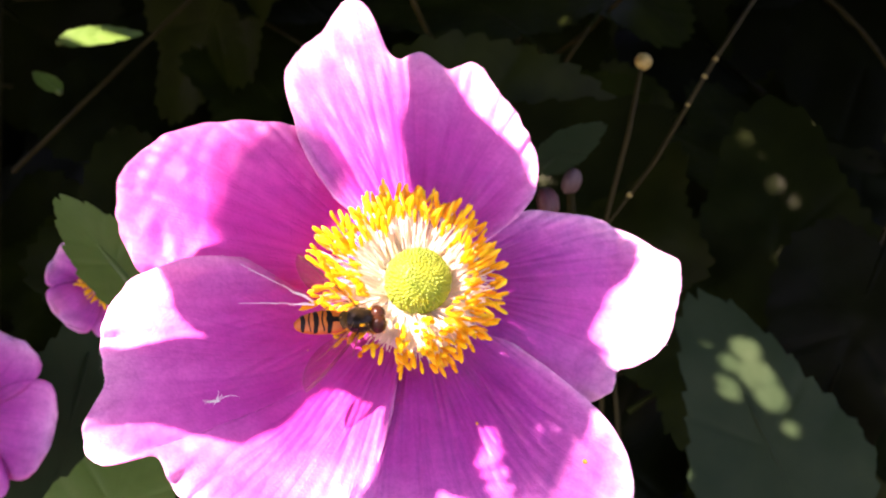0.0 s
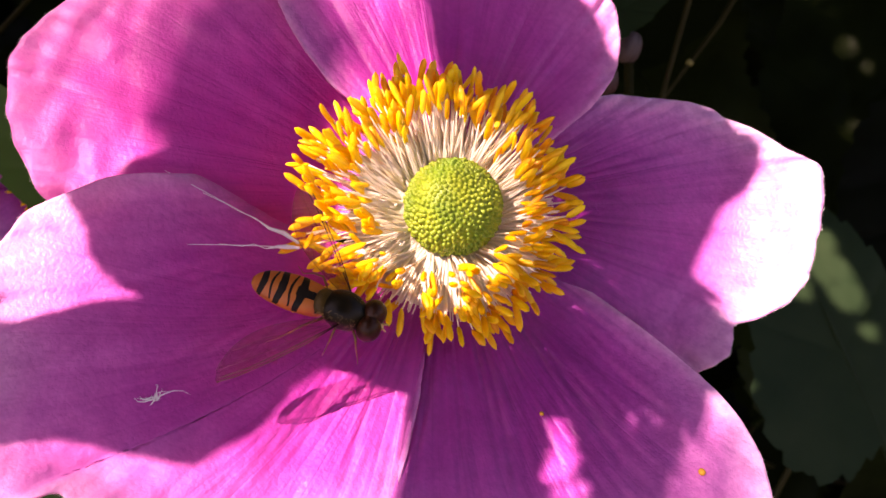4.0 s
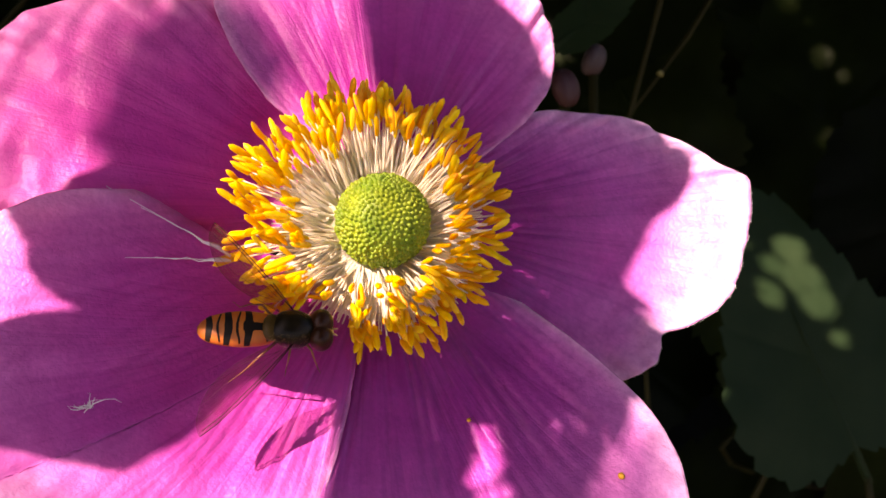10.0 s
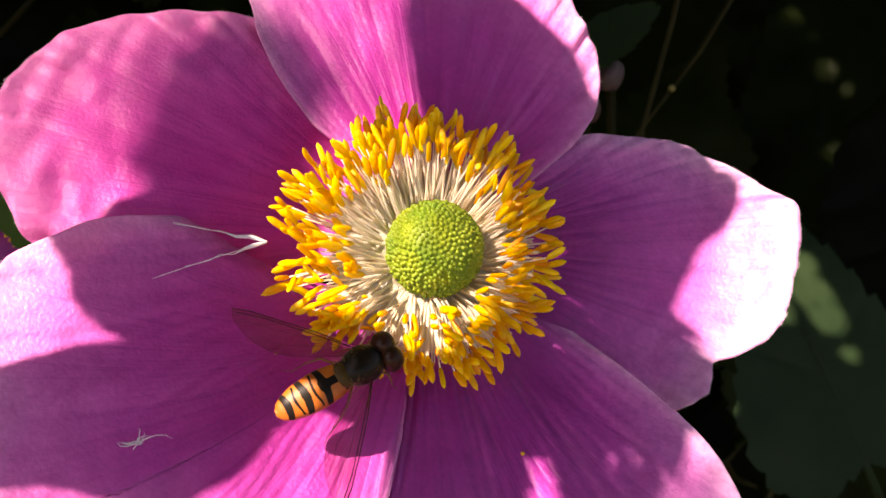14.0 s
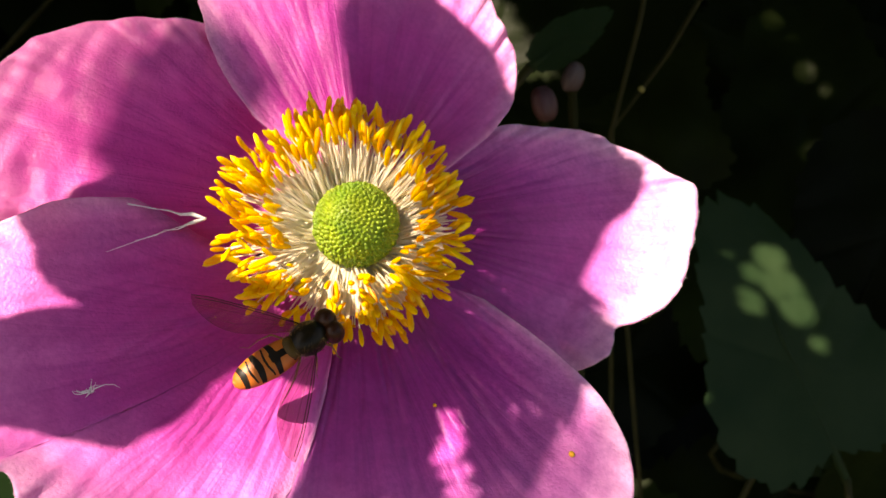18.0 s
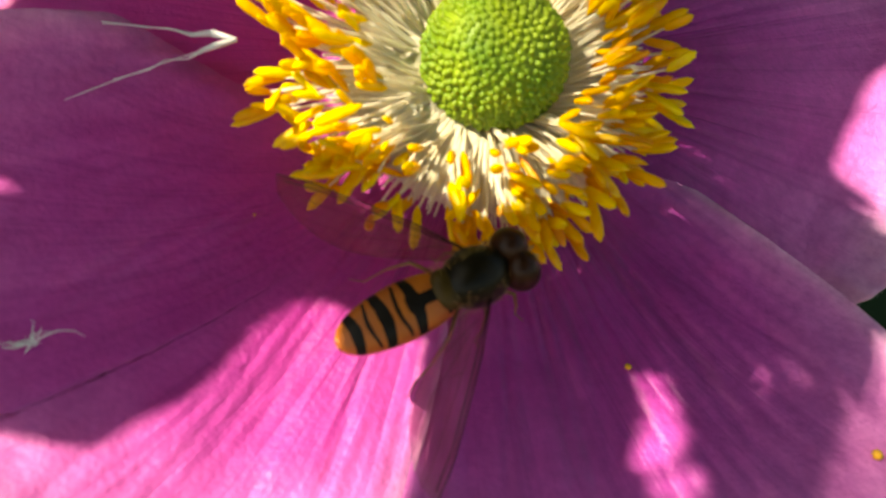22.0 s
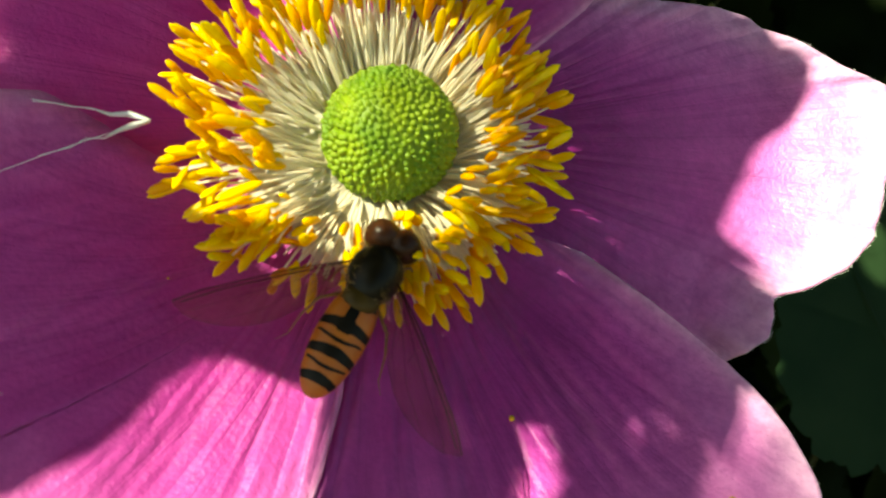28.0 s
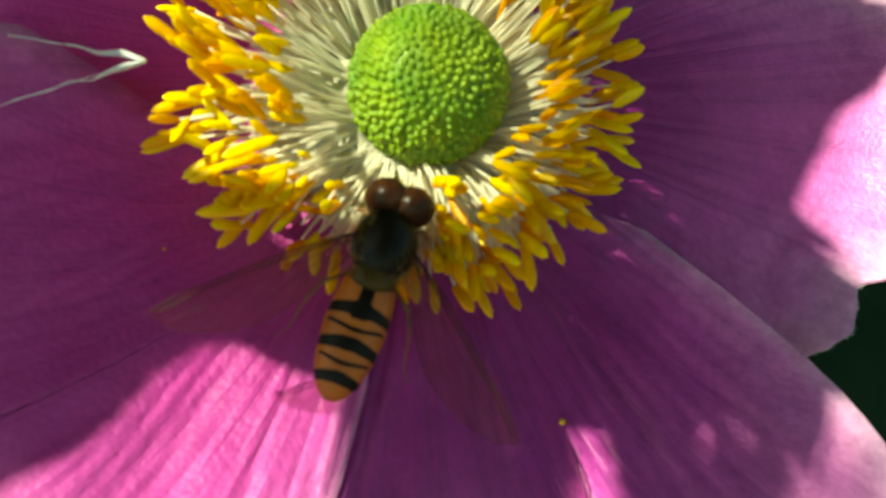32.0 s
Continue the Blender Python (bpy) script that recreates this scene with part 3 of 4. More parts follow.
# stalks with buds and seed heads
def stalk(points, head, radius, label):
    ob = thing("bud_stalk", (0, 0, 0), label, "plant stem", "bud stalks")
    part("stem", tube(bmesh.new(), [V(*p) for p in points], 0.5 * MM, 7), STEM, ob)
    if radius:
        bm = bmesh.new()
        bmesh.ops.create_icosphere(bm, subdivisions=3, radius=radius * MM)
        for v in bm.verts:
            v.co *= 1 + 0.08 * noise.noise(v.co * 1500)
            v.co += V(*head)
        part("bud", bm, BUD, ob, "round olive seed head")
    else:
        for p, q in ((0.3, 0.65), (0.36, 0.65), (0.46, 0.6), (0.82, 0.7)):
            i = min(int(p * 3), 2)
            bm = bmesh.new()
            bmesh.ops.create_icosphere(bm, subdivisions=2, radius=q * MM)
            for v in bm.verts:
                v.co = v.co * (1 + 0.2 * noise.noise(v.co * 2000)) + V(*points[i]).lerp(V(*points[i + 1]), p * 3 - i)
            part("knot", bm, BUD, ob, "pale knot on the stalk")
    return ob


stalk([(44, 220, 41), (41, 221, 25), (36, 224, 4), (45, 240, -80), (50, 250, -760)], (44.3, 220, 41.5), 1.9, "thin stalk with a round olive seed head")
stalk([(78, 235, 66), (62, 232, 42), (49, 232, 20), (37, 232, 4), (40, 250, -200), (40, 260, -760)], (0, 0, 0), 0, "knotty olive-brown stalk among dark leaves")


def side_flower(name_label, centre, radius, petals, start, facing):
    """A smaller, half hidden pink flower."""
    ob = thing("anemone_flower", centre, name_label, "flower", "pink flowers behind")
    z = Vector(facing).normalized()
    x = Vector((0, 0, 1)).cross(z).normalized()
    y = z.cross(x)
    for k in range(petals):
        a = radians(start + 360 / petals * k)
        bm = bmesh.new()
        uv = bm.loops.layers.uv.new("leafwise")
        grid, coords = [], {}
        for i in range(17):
            u = i / 16 * 2 - 1
            row = []
            for j in range(15):
                s = j / 14
                w = 0.52 * radius * math.sin(min(1, s * 1.1) * math.pi * 0.62) ** 0.8 * (1 if s < 0.8 else math.sqrt(max(0.02, 1 - ((s - 0.8) / 0.22) ** 2)))
                p = (math.cos(a) * x + math.sin(a) * y) * (radius * (0.08 + s * 0.92)) + (-math.sin(a) * x + math.cos(a) * y) * (u * w)
                p += z * (radius * (0.12 * s * s * (1 if k % 2 else -0.4) + 0.12 * u * u * s) + 0.6 * noise.noise(Vector((u * 2, s * 3, k + radius))))
                v = bm.verts.new(p * MM)
                row.append(v)
                coords[v] = (i / 16, s)
            grid.append(row)
        for i in range(16):
            for j in range(14):
                f = bm.faces.new((grid[i][j], grid[i + 1][j], grid[i + 1][j + 1], grid[i][j + 1]))
                for loop in f.loops:
                    loop[uv].uv = coords[loop.vert]
        pe = part("petal", bm, PETAL, ob)
        mod = pe.modifiers.new("thickness", "SOLIDIFY")
        mod.thickness, mod.offset = 0.0003, 0
    bm = bmesh.new()
    bmesh.ops.create_icosphere(bm, subdivisions=3, radius=radius * 0.13 * MM)
    part("carpel_head", bm, CARPEL, ob)
    rnd = random.Random(int(radius * 10))
    for k in range(40):
        a = k * 2.4
        r = radius * rnd.uniform(0.22, 0.34)
        tip = ((math.cos(a) * x + math.sin(a) * y) * r + z * radius * 0.1) * MM
        fi = part("filament", tube(bmesh.new(), [tip * 0.3, tip * 0.7, tip], 0.1 * MM, 4), FILAMENT, ob)
        an = new("anther", ANTHERS[k % 8])
        an.parent = fi
        an.matrix_basis = Matrix.Translation(tip) @ Vector((1, 0, 0)).rotation_difference(tip.normalized()).to_matrix().to_4x4()
    c = Vector(centre)
    part("stem", tube(bmesh.new(), [-z * 2 * MM, -z * 20 * MM, V(0, 30, -120), V(0, 60, -740 - c.z)], 0.9 * MM, 7), STEM, ob)
    return ob


side_flower("half hidden pink anemone flower beside dark leaves", (-75, 152, -26), 15, 5, 62, (0.2, -1, 0.35))
side_flower("small pink anemone flower under a green leaf", (-50.5, 148, -5), 8, 5, 150, (0.3, -1, 0.2))
side_flower("pink anemone flower low in the shade", (48, 166, -65), 13, 5, 75, (0.1, -1, 0.7))


def closed_bud(place, size, tilt, label, material):
    ob = thing("flower_bud", place, label, "flower bud", "buds behind the flower")
    for k in range(3):
        bm = bmesh.new()
        bmesh.ops.create_uvsphere(bm, u_segments=16, v_segments=12, radius=size * MM)
        turn = Matrix.Rotation(radians(tilt), 4, "Y") @ Matrix.Rotation(radians(120 * k), 4, "Z")
        for v in bm.verts:
            v.co = turn @ (Vector((v.co.x * 0.72, v.co.y * 0.6, v.co.z * 1.15)) + Vector((0.18 * size * MM, 0, 0)))
        part("petal", bm, material, ob)
    part("stem", tube(bmesh.new(), [V(0, 0, -size), V(2, 8, -40), V(6, 40, -740 - place[2])], 0.8 * MM, 6), STEM, ob)


closed_bud((24.4, 190, 13), 2.2, 20, "pale pink closed anemone bud behind a petal", BUD_PALE)
closed_bud((18.4, 176, 8.2), 2.4, -15, "dark red closed anemone bud behind a petal", BUD_PINK)

# ---- unseen shrub added to shade the flower, its leaves cut to the shadow edges ----
SA = Vector((0.7682, -0.6402, 0.0))
SB = Vector((0.398, 0.4776, 0.7832))
shrub = thing("unseen_shade_screen", (0, 0, 0), "unseen leafy screen added sunward to cast shade on the flower", "shrub")


def sunward(a, b, far):
    return HEAD + SUN * far + SA * a + SB * b


LIME = (-194, 100)
# small gaps placed far up in the added leaves, to fleck the leaves behind with sun
FLECKS = ((-120, 160, 2.2), (-64, 174, 3.1), (-77, 162, 2.5), (-54, 162, 3.4), (-50, 141, 2.9), (-42, 134, 2.3), (-227, 118, 3.2), (-216, 122, 2.6), (-245, 100, 3.5), (-233, 101, 2.9), (-191, 129, 2.3), (-154, 163, 3.3), (-104, 176, 2.7))
# holes cut in the shading leaves where sun patches should fall: across, up, radius
HOLES = [(0, -2.2, 4.9), (0, 0, 5.2), (0, 2.3, 4.9), (6.45, -9.5, 0.42), (7.1, -10.5, 0.7), (7.7, -11.5, 0.75), (7.9, -12.8, 0.8), (8.9, -13.8, 0.8), (9.3, -12.9, 0.25), (9.7, -14.8, 0.9), (10.5, -15.9, 0.95), (11.5, -16.4, 0.9), (12.5, -15.7, 0.4), (12.2, -13.2, 0.42), (12.75, -12.9, 0.25), (12.3, -14.2, 0.35), (10.0, -7.3, 0.24), (10.4, -8.4, 0.22), (10.8, -6.2, 0.26), (10.3, -7.9, 0.18),
         ]
# sun flecks on the large leaf behind: across, up, radius
for x, z, q in ((73, -23.5, 2.9), (68.5, -26.5, 1.9), (75, -29.5, 3.4), (67.5, -32, 2.4), (78, -34.5, 3.0), (65.5, -30, 1.3), (82.5, -42.5, 1.9), (78.5, -31, 1.2), (56, -52, 1.4), (63, -22, 0.9)):
    d = Vector((x, 234 + 0.15 * (x - 77) + 0.35 * (z + 46), z)) - HEAD
    HOLES.append((d.dot(SA), d.dot(SB), q))
for a, b, q in FLECKS:
    HOLES += [(a, b, 0.75 * q), (a + 1.6 * q, b - 1.2 * q, 0.45 * q)]
HOLES += [(LIME[0] + 5 * k, LIME[1] + 1.5 * k, 5 - abs(k)) for k in (-2, -1, 0, 1, 2)]
for k in range(14):
    HOLES.append((LIME[0] - 14 + 24 * math.sin(k * 2.4) * (k / 14) ** 0.5, LIME[1] + 4 + 24 * math.cos(k * 2.4) * (k / 14) ** 0.5, 0.9 + 1.3 * ((k * 0.37) % 1)))


def shade_leaf(a, b, far, outline, teeth, seed, serrate=0.0, torn=(294, 353), rings=14):
    """An unseen leaf put across the sun's way: outline of (degrees, mm) round its middle, fitted to the shadow wanted;
    serrate: mm of its saw teeth between the angles torn.
    """
    angles, radii = zip(*sorted(outline))
    angles = (angles[-1] - 360,) + angles + (angles[0] + 360,)
    radii = (radii[-1],) + radii + (radii[0],)
    rnd = random.Random(seed)
    bm = bmesh.new()
    n = 360
    near_holes = [h for h in HOLES if math.hypot(h[0] - a, h[1] - b) < max(radii) + h[2]]
    c = bm.verts.new(sunward(a, b, far) * MM)
    rows, flat = [], {}
    torn_r = [q for p, q in zip(angles, radii) if torn[0] <= p <= torn[1]] or [10]
    pitch = math.degrees(1.6 / (sum(torn_r) / len(torn_r)))
    for i in range(n):
        w = 360 * i / n
        r = smooth_at(angles, radii, w)
        r *= 1 + teeth * (((w / 5.0) % 1) - 0.5) + rnd.uniform(-0.3, 0.3) * teeth
        if torn[0] < w < torn[1]:
            r -= serrate * ((w / pitch + 0.8 * noise.noise(Vector((w * 0.12, seed, 2.0)))) % 1) * (1 + noise.noise(Vector((w * 0.2, seed, 5.0))))
        row = []
        for j in range(1, rings + 1):
            s = j / rings
            pa, pb = a + r * s * math.cos(radians(w)), b + r * s * math.sin(radians(w))
            p = sunward(pa, pb, far + 0.006 * (r * s) ** 2 + 2 * noise.noise(Vector((r * s * 0.1, w * 0.02, seed))))
            v = bm.verts.new(p * MM)
            flat[v] = (pa, pb)
            row.append(v)
        rows.append(row)
    for i in range(n):
        r0, r1 = rows[i], rows[(i + 1) % n]
        bm.faces.new((c, r0[0], r1[0]))
        for j in range(rings - 1):
            pa, pb = flat[r0[j]]
            if any(math.hypot(pa - h[0], pb - h[1]) < h[2] + 0.8 * min(h[2], 0.8) * noise.noise(Vector((pa, pb, 0)) / min(h[2], 0.8) * 1.3) for h in near_holes):
                continue
            bm.faces.new((r0[j], r0[j + 1], r1[j + 1], r1[j]))
    return part("leaf", bm, LEAF_SHADED, shrub)


shade_leaf(-13.9, -2.9, 86, [(0, 5.1), (18, 5.0), (36, 5.1), (54, 4.8), (72, 4.0), (90, 3.4), (108, 3.2), (126, 3.1), (144, 3.2), (162, 3.4), (180, 3.8), (198, 4.6), (216, 6.2), (234, 7.7), (252, 8.8), (270, 11.2), (288, 12.0), (306, 13.7), (324, 13.9), (342, 6.5)], 0.03, 1)
shade_leaf(-14.3, -1.5, 280, [(0, 5), (45, 6), (90, 6.5), (120, 6.4), (150, 5.6), (180, 5.2), (205, 4.6), (230, 4), (270, 3), (320, 4)], 0.06, 17)
shade_leaf(-16.0, 5.0, 520, [(0, 5.5), (45, 7.5), (90, 9.5), (120, 9.5), (150, 7), (180, 6), (225, 7), (270, 8), (315, 7)], 0.05, 13)
shade_leaf(-11.1, -19.1, 82, [(0, 6.7), (15, 6.9), (30, 7.5), (38, 8.4), (45, 9.9), (60, 10.3), (75, 8.3), (90, 6.4), (105, 5.0), (120, 4.3), (150, 3.8), (180, 4.4), (195, 6.0), (210, 9.0), (225, 9.3), (240, 10.2), (255, 8.2), (270, 6.3), (285, 5.3), (315, 5.8), (332, 6.8), (345, 6.5)], 0.04, 2)
shade_leaf(1.8, 6.2, 90, [(0, 8.2), (5, 6.8), (10, 6.4), (20, 6.7), (30, 7.3), (40, 8.6), (46, 9.8), (51, 13.4), (56, 15.2), (60, 15.8), (66, 15.4), (70, 15.8), (76, 15.4), (80, 14.9), (84, 14.1), (90, 13.2), (100, 17.2), (110, 20.0), (120, 27.9), (130, 19.3), (140, 13.2), (150, 9.6), (165, 8.0), (180, 7.2), (200, 5.6), (220, 4.6), (240, 4.0), (255, 3.8),
                         (262, 4.2), (268, 6.0), (273, 10), (276, 22), (283, 24.6), (290, 24.8), (296, 25), (301, 24.5), (305, 22.4), (310, 19.6), (320, 17.0), (330, 15.6), (340, 14.6), (348, 11.6), (355, 9.4)], 0.01, 3, 2.2, (294, 358), 110)
# an unseen higher leaf, added to half shade the carpel head with a soft edge
shade_leaf(7.4, 1.0, 460, [(0, 4), (45, 5), (90, 6), (135, 5.6), (160, 4.9), (180, 4.6), (200, 4.8), (225, 5.6), (270, 6), (315, 5)], 0.05, 18)
shade_leaf(3.4, -15.3, 84, [(0, 2.6), (18, 2.5), (36, 2.6), (54, 3.1), (72, 4.2), (90, 12.1), (108, 10.1), (126, 7.5), (144, 4.7), (162, 3.3), (180, 2.8), (198, 2.6), (216, 2.7), (234, 3.2), (252, 4.3), (270, 9.4), (288, 10.1), (306, 7.9), (324, 4.0), (342, 3.0)], 0.03, 10, 0, (0, 0), 40)
shade_leaf(8.7, -6.3, 78, [(0, 3.5), (22.5, 3.5), (45, 4.2), (67.5, 4.2), (90, 4.8), (112.5, 5.0), (135, 4.5), (157.5, 3.8), (180, 3.4), (202.5, 3.6), (225, 3.9), (247.5, 4.4), (270, 5.0), (292.5, 4.9), (315, 4.2), (337.5, 4.1)], 0.02, 12, 1.6, (0, 360), 30)
shade_leaf(-0.5, -10, 70, [(0, 4.5), (45, 3.0), (90, 2.6), (135, 3.4), (180, 6.2), (205, 6.0), (225, 3.8), (270, 2.4), (315, 3.4)], 0.05, 11)
shade_leaf(38, 4, 100, [(0, 26), (45, 34), (90, 46), (120, 34), (150, 13), (165, 9), (180, 8), (200, 9), (230, 20), (270, 44), (315, 34)], 0.05, 4)
shade_leaf(0, 68, 104, [(0, 46), (40, 38), (90, 28), (130, 30), (165, 22), (180, 21), (195, 22), (220, 32), (240, 32), (255, 31), (270, 29), (290, 31), (310, 38), (330, 44)], 0.05, 5)
shade_leaf(-52, 4, 96, [(0, 21), (30, 25), (45, 30), (60, 40), (90, 46), (135, 34), (180, 26), (225, 34), (270, 46), (300, 44), (315, 30), (330, 25)], 0.05, 6)
shade_leaf(-66, 74, 110, [(0, 29.5), (45, 34), (90, 30), (135, 34), (180, 30), (225, 36), (270, 30), (315, 34)], 0.06, 7)
shade_leaf(-29, 100, 112, [(0, 15), (60, 14), (120, 15), (180, 14), (240, 15), (300, 13)], 0.08, 8)
shade_leaf(-29, 52, 100, [(0, 20), (60, 18), (120, 16), (180, 15), (240, 12), (270, 12), (300, 13), (330, 17)], 0.08, 9)
shade_leaf(-29, 75, 106, [(0, 19), (60, 20), (120, 20), (180, 19), (240, 18), (300, 18)], 0.06, 14, 0, (0, 0), 40)
shade_leaf(-194, 104, 140, [(0, 44), (60, 40), (120, 44), (180, 42), (240, 40), (300, 42)], 0.06, 15, 0, (0, 0), 60)
for k, (a, b, q) in enumerate(FLECKS):
    shade_leaf(a, b, 205 + 3 * k, [(0, 50), (60, 46), (120, 52), (180, 50), (240, 46), (300, 50)], 0.06, 30 + k, 0, (0, 0), 40)
shade_leaf(-27, 38.5, 100, [(0, 14), (45, 9), (90, 7), (135, 9), (180, 13), (225, 9), (270, 7.5), (315, 9)], 0.05, 16)
# unseen narrow strips added far up, spaced to thin the sun's light
SHADE_STRIPS = [(-31.5 + 2.9 * k, 0.76, -22 if k < 5 else 9, 40) for k in range(9)] + [(12.1 + 2.9 * k, 1.25, -3.5, -26) for k in range(3)]
SHADE_STRIPS += [(-13 + 2.9 * k, 0.22, -9, -27) for k in range(5)] + [(-5.6 + 2.9 * k, 0.75, -8, 12) for k in range(4)]
for k, (across, wide, low, high) in enumerate(SHADE_STRIPS):
    bm = bmesh.new()
    rows = []
    for i in range(25):
        t = i / 24
        half = wide * math.sin(math.pi * min(1, 0.06 + 0.94 * t)) ** 0.5 + 0.05
        mid = across + 0.6 * math.sin(3 * t + k)
        rows.append([bm.verts.new(sunward(mid + q * half, low + (high - low) * t, 520 + abs(q)) * MM) for q in (-1, 0, 1)])
    for r0, r1 in zip(rows, rows[1:]):
        for j in range(2):
            bm.faces.new((r0[j], r0[j + 1], r1[j + 1], r1[j]))
    part("narrow_leaf", bm, LEAF_SHADED, shrub)
# branches to hold the added shading pieces
part("branch", tube(bmesh.new(), [sunward(-15, -27, 523) * MM, sunward(10, -26, 522) * MM, sunward(60, -24, 520) * MM, sunward(150, 20, 400) * MM, sunward(210, 150, 190) * MM], 1.2 * MM, 6), STEM, shrub)
part("branch", tube(bmesh.new(), [sunward(-40, 41, 522) * MM, sunward(-4, 41, 523) * MM, sunward(-60, 260, 400) * MM, sunward(-90, 420, 190) * MM], 1.2 * MM, 6), STEM, shrub)

random.seed(23)
SCREEN_LEAVES = [leaf_mesh(*k, 40 + n, LEAF_SHADED) for n, k in enumerate(KINDS)]
# openings left among the added leaves, through which the sun still falls
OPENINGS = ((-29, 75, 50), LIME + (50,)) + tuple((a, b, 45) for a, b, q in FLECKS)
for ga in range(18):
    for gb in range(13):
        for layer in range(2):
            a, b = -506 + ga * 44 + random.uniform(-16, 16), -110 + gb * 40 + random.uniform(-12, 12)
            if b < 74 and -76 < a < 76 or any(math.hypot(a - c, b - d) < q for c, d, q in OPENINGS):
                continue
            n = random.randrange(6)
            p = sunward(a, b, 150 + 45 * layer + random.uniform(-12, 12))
            add_leaf(shrub, SCREEN_LEAVES[n], p, SUN + Vector((random.uniform(-0.5, 0.5), random.uniform(-0.5, 0.5), random.uniform(-0.4, 0.4))), random.uniform(-180, 180), KINDS[n][0])
# more unseen leaves, added overhead to keep sky light off the background
for gx in range(15):
    for gy in range(7):
        n = random.randrange(6)
        p = Vector((-420 + gx * 60 + random.uniform(-20, 20), 175 + gy * 55 + random.uniform(-20, 20), 150 + gy * 12 + random.uniform(-15, 40)))
        a, b = (p - HEAD).dot(SA), (p - HEAD).dot(SB)
        if any(math.hypot(a - c, b - d) < q + 12 for c, d, q in OPENINGS):
            continue
        add_leaf(shrub, SCREEN_LEAVES[n], p, Vector((random.uniform(-0.5, 0.5), random.uniform(-0.5, 0.3), 1)), random.uniform(-180, 180), KINDS[n][0])
for ga in (0, 1, 2, 4, 5, 6):
    p0, p1 = sunward(-300 + ga * 90, (40 if ga == 4 else -100), 175), sunward(-280 + ga * 80, 420, 185)
    part("branch", tube(bmesh.new(), [p0 * MM, ((p0 + p1) / 2 + Vector((4, 3, 8))) * MM, p1 * MM], [1.2 * MM, 1.8 * MM, 2.4 * MM], 7), STEM, shrub)
p0, p1 = sunward(-330, 420, 185), sunward(240, 420, 185)
part("branch", tube(bmesh.new(), [p0 * MM, ((p0 + p1) / 2 + Vector((0, 10, 6))) * MM, p1 * MM], 4 * MM, 8), STEM, shrub)
foot = Vector((p0.x - 60, p0.y + 60, -900))
part("trunk", tube(bmesh.new(), [p0 * MM, (p0 * 0.6 + foot * 0.4 + Vector((-20, 0, 40))) * MM, foot * MM], [5 * MM, 8 * MM, 12 * MM], 10), STEM, shrub)


# ---- small things on the petals ----
def loose_thread(name, a, b, sag, label):
    """A silk thread from a to b (mm), its first end the origin."""
    a, b = Vector(a), Vector(b)
    ob = thing(name, a, label, "spider thread", "threads on the flower")
    pts = [(b - a) * t + Vector((0, -sag, sag * 0.4)) * 4 * t * (1 - t) for t in [k / 10 for k in range(11)]]
    part("strand", tube(bmesh.new(), [p * MM for p in pts], [0.09 * MM, 0.06 * MM] + [0.026 * MM] * 8 + [0.015 * MM], 5), SILK, ob)
    pts = [p + Vector((noise.noise(p * 0.7) * 0.25, 0, noise.noise(p * 0.9 + Vector((3, 1, 2))) * 0.3)) for p in pts]
    part("strand", tube(bmesh.new(), [p * MM for p in pts[:8]], [0.10 * MM, 0.17 * MM, 0.11 * MM] + [0.03 * MM] * 5, 5), SILK, ob)
    return ob


thread_up = loose_thread("spider_thread", (-12.5, 96.0, -5.1), (-22.6, 101.6, -0.6), 0.25, "fine white spider thread strung from stamens to a petal")
thread_low = loose_thread("spider_thread", (-12.3, 95.2, -5.3), (-20.1, 97.5, -5.3), 0.2, "fine white spider thread strung from stamens to a petal")

fluff = thing("fluff", (-20.55, 90.75, -13.85), "tiny white fluff caught on a pink petal", "fluff")
random.seed(8)
for k in range(13):
    d = Vector((random.gauss(0, 0.95), random.uniform(-0.25, 0.1), random.gauss(0.1, 0.25)))
    bend = Vector((random.uniform(-0.3, 0.3), -0.12, random.uniform(-0.15, 0.3)))
    pts = [(d * t + bend * 4 * t * (1 - t) + Vector((0.12 * math.sin(9 * t + k), 0, 0.12 * math.cos(8 * t + k))) * t) * MM for t in (0, 0.2, 0.4, 0.6, 0.8, 1.0)]
    part("fibre", tube(bmesh.new(), pts, [0.06 * MM, 0.05 * MM, 0.04 * MM, 0.03 * MM, 0.02 * MM, 0.01 * MM], 4), SILK, fluff)


def grain(place, radius):
    ob = thing("pollen_grain", place, "small orange pollen grain on a pink petal", "pollen", "pollen grains")
    bm = bmesh.new()
    bmesh.ops.create_icosphere(bm, subdivisions=2, radius=radius * MM)
    for v in bm.verts:
        v.co *= 1 + 0.25 * noise.noise(v.co * 4000)
    part("grain", bm, POLLEN, ob)


grain((13.55, 94.95, -20.25), 0.24)
grain((3.33, 97.68, -17.1), 0.16)
grain((-13.25, 97.42, -9.9), 0.07)
grain((9.6, 97.2, -19.2), 0.05)


# ---- the hoverflies ----
def ball(bm, centre, size, seg=20):
    made = bmesh.ops.create_uvsphere(bm, u_segments=seg, v_segments=seg * 2 // 3, radius=1)
    for v in made["verts"]:
        v.co = Vector((v.co.x * size[0], v.co.y * size[1], v.co.z * size[2])) * MM + V(*centre)
    return made["verts"]


def body_width(x):
    """Half the abdomen's width at x mm."""
    return smooth_at((-6.6, -6.3, -5.6, -4.6, -3.4, -2.2, -1.3, -0.9), (0.22, 0.56, 0.90, 1.10, 1.20, 1.14, 0.98, 0.75), x)


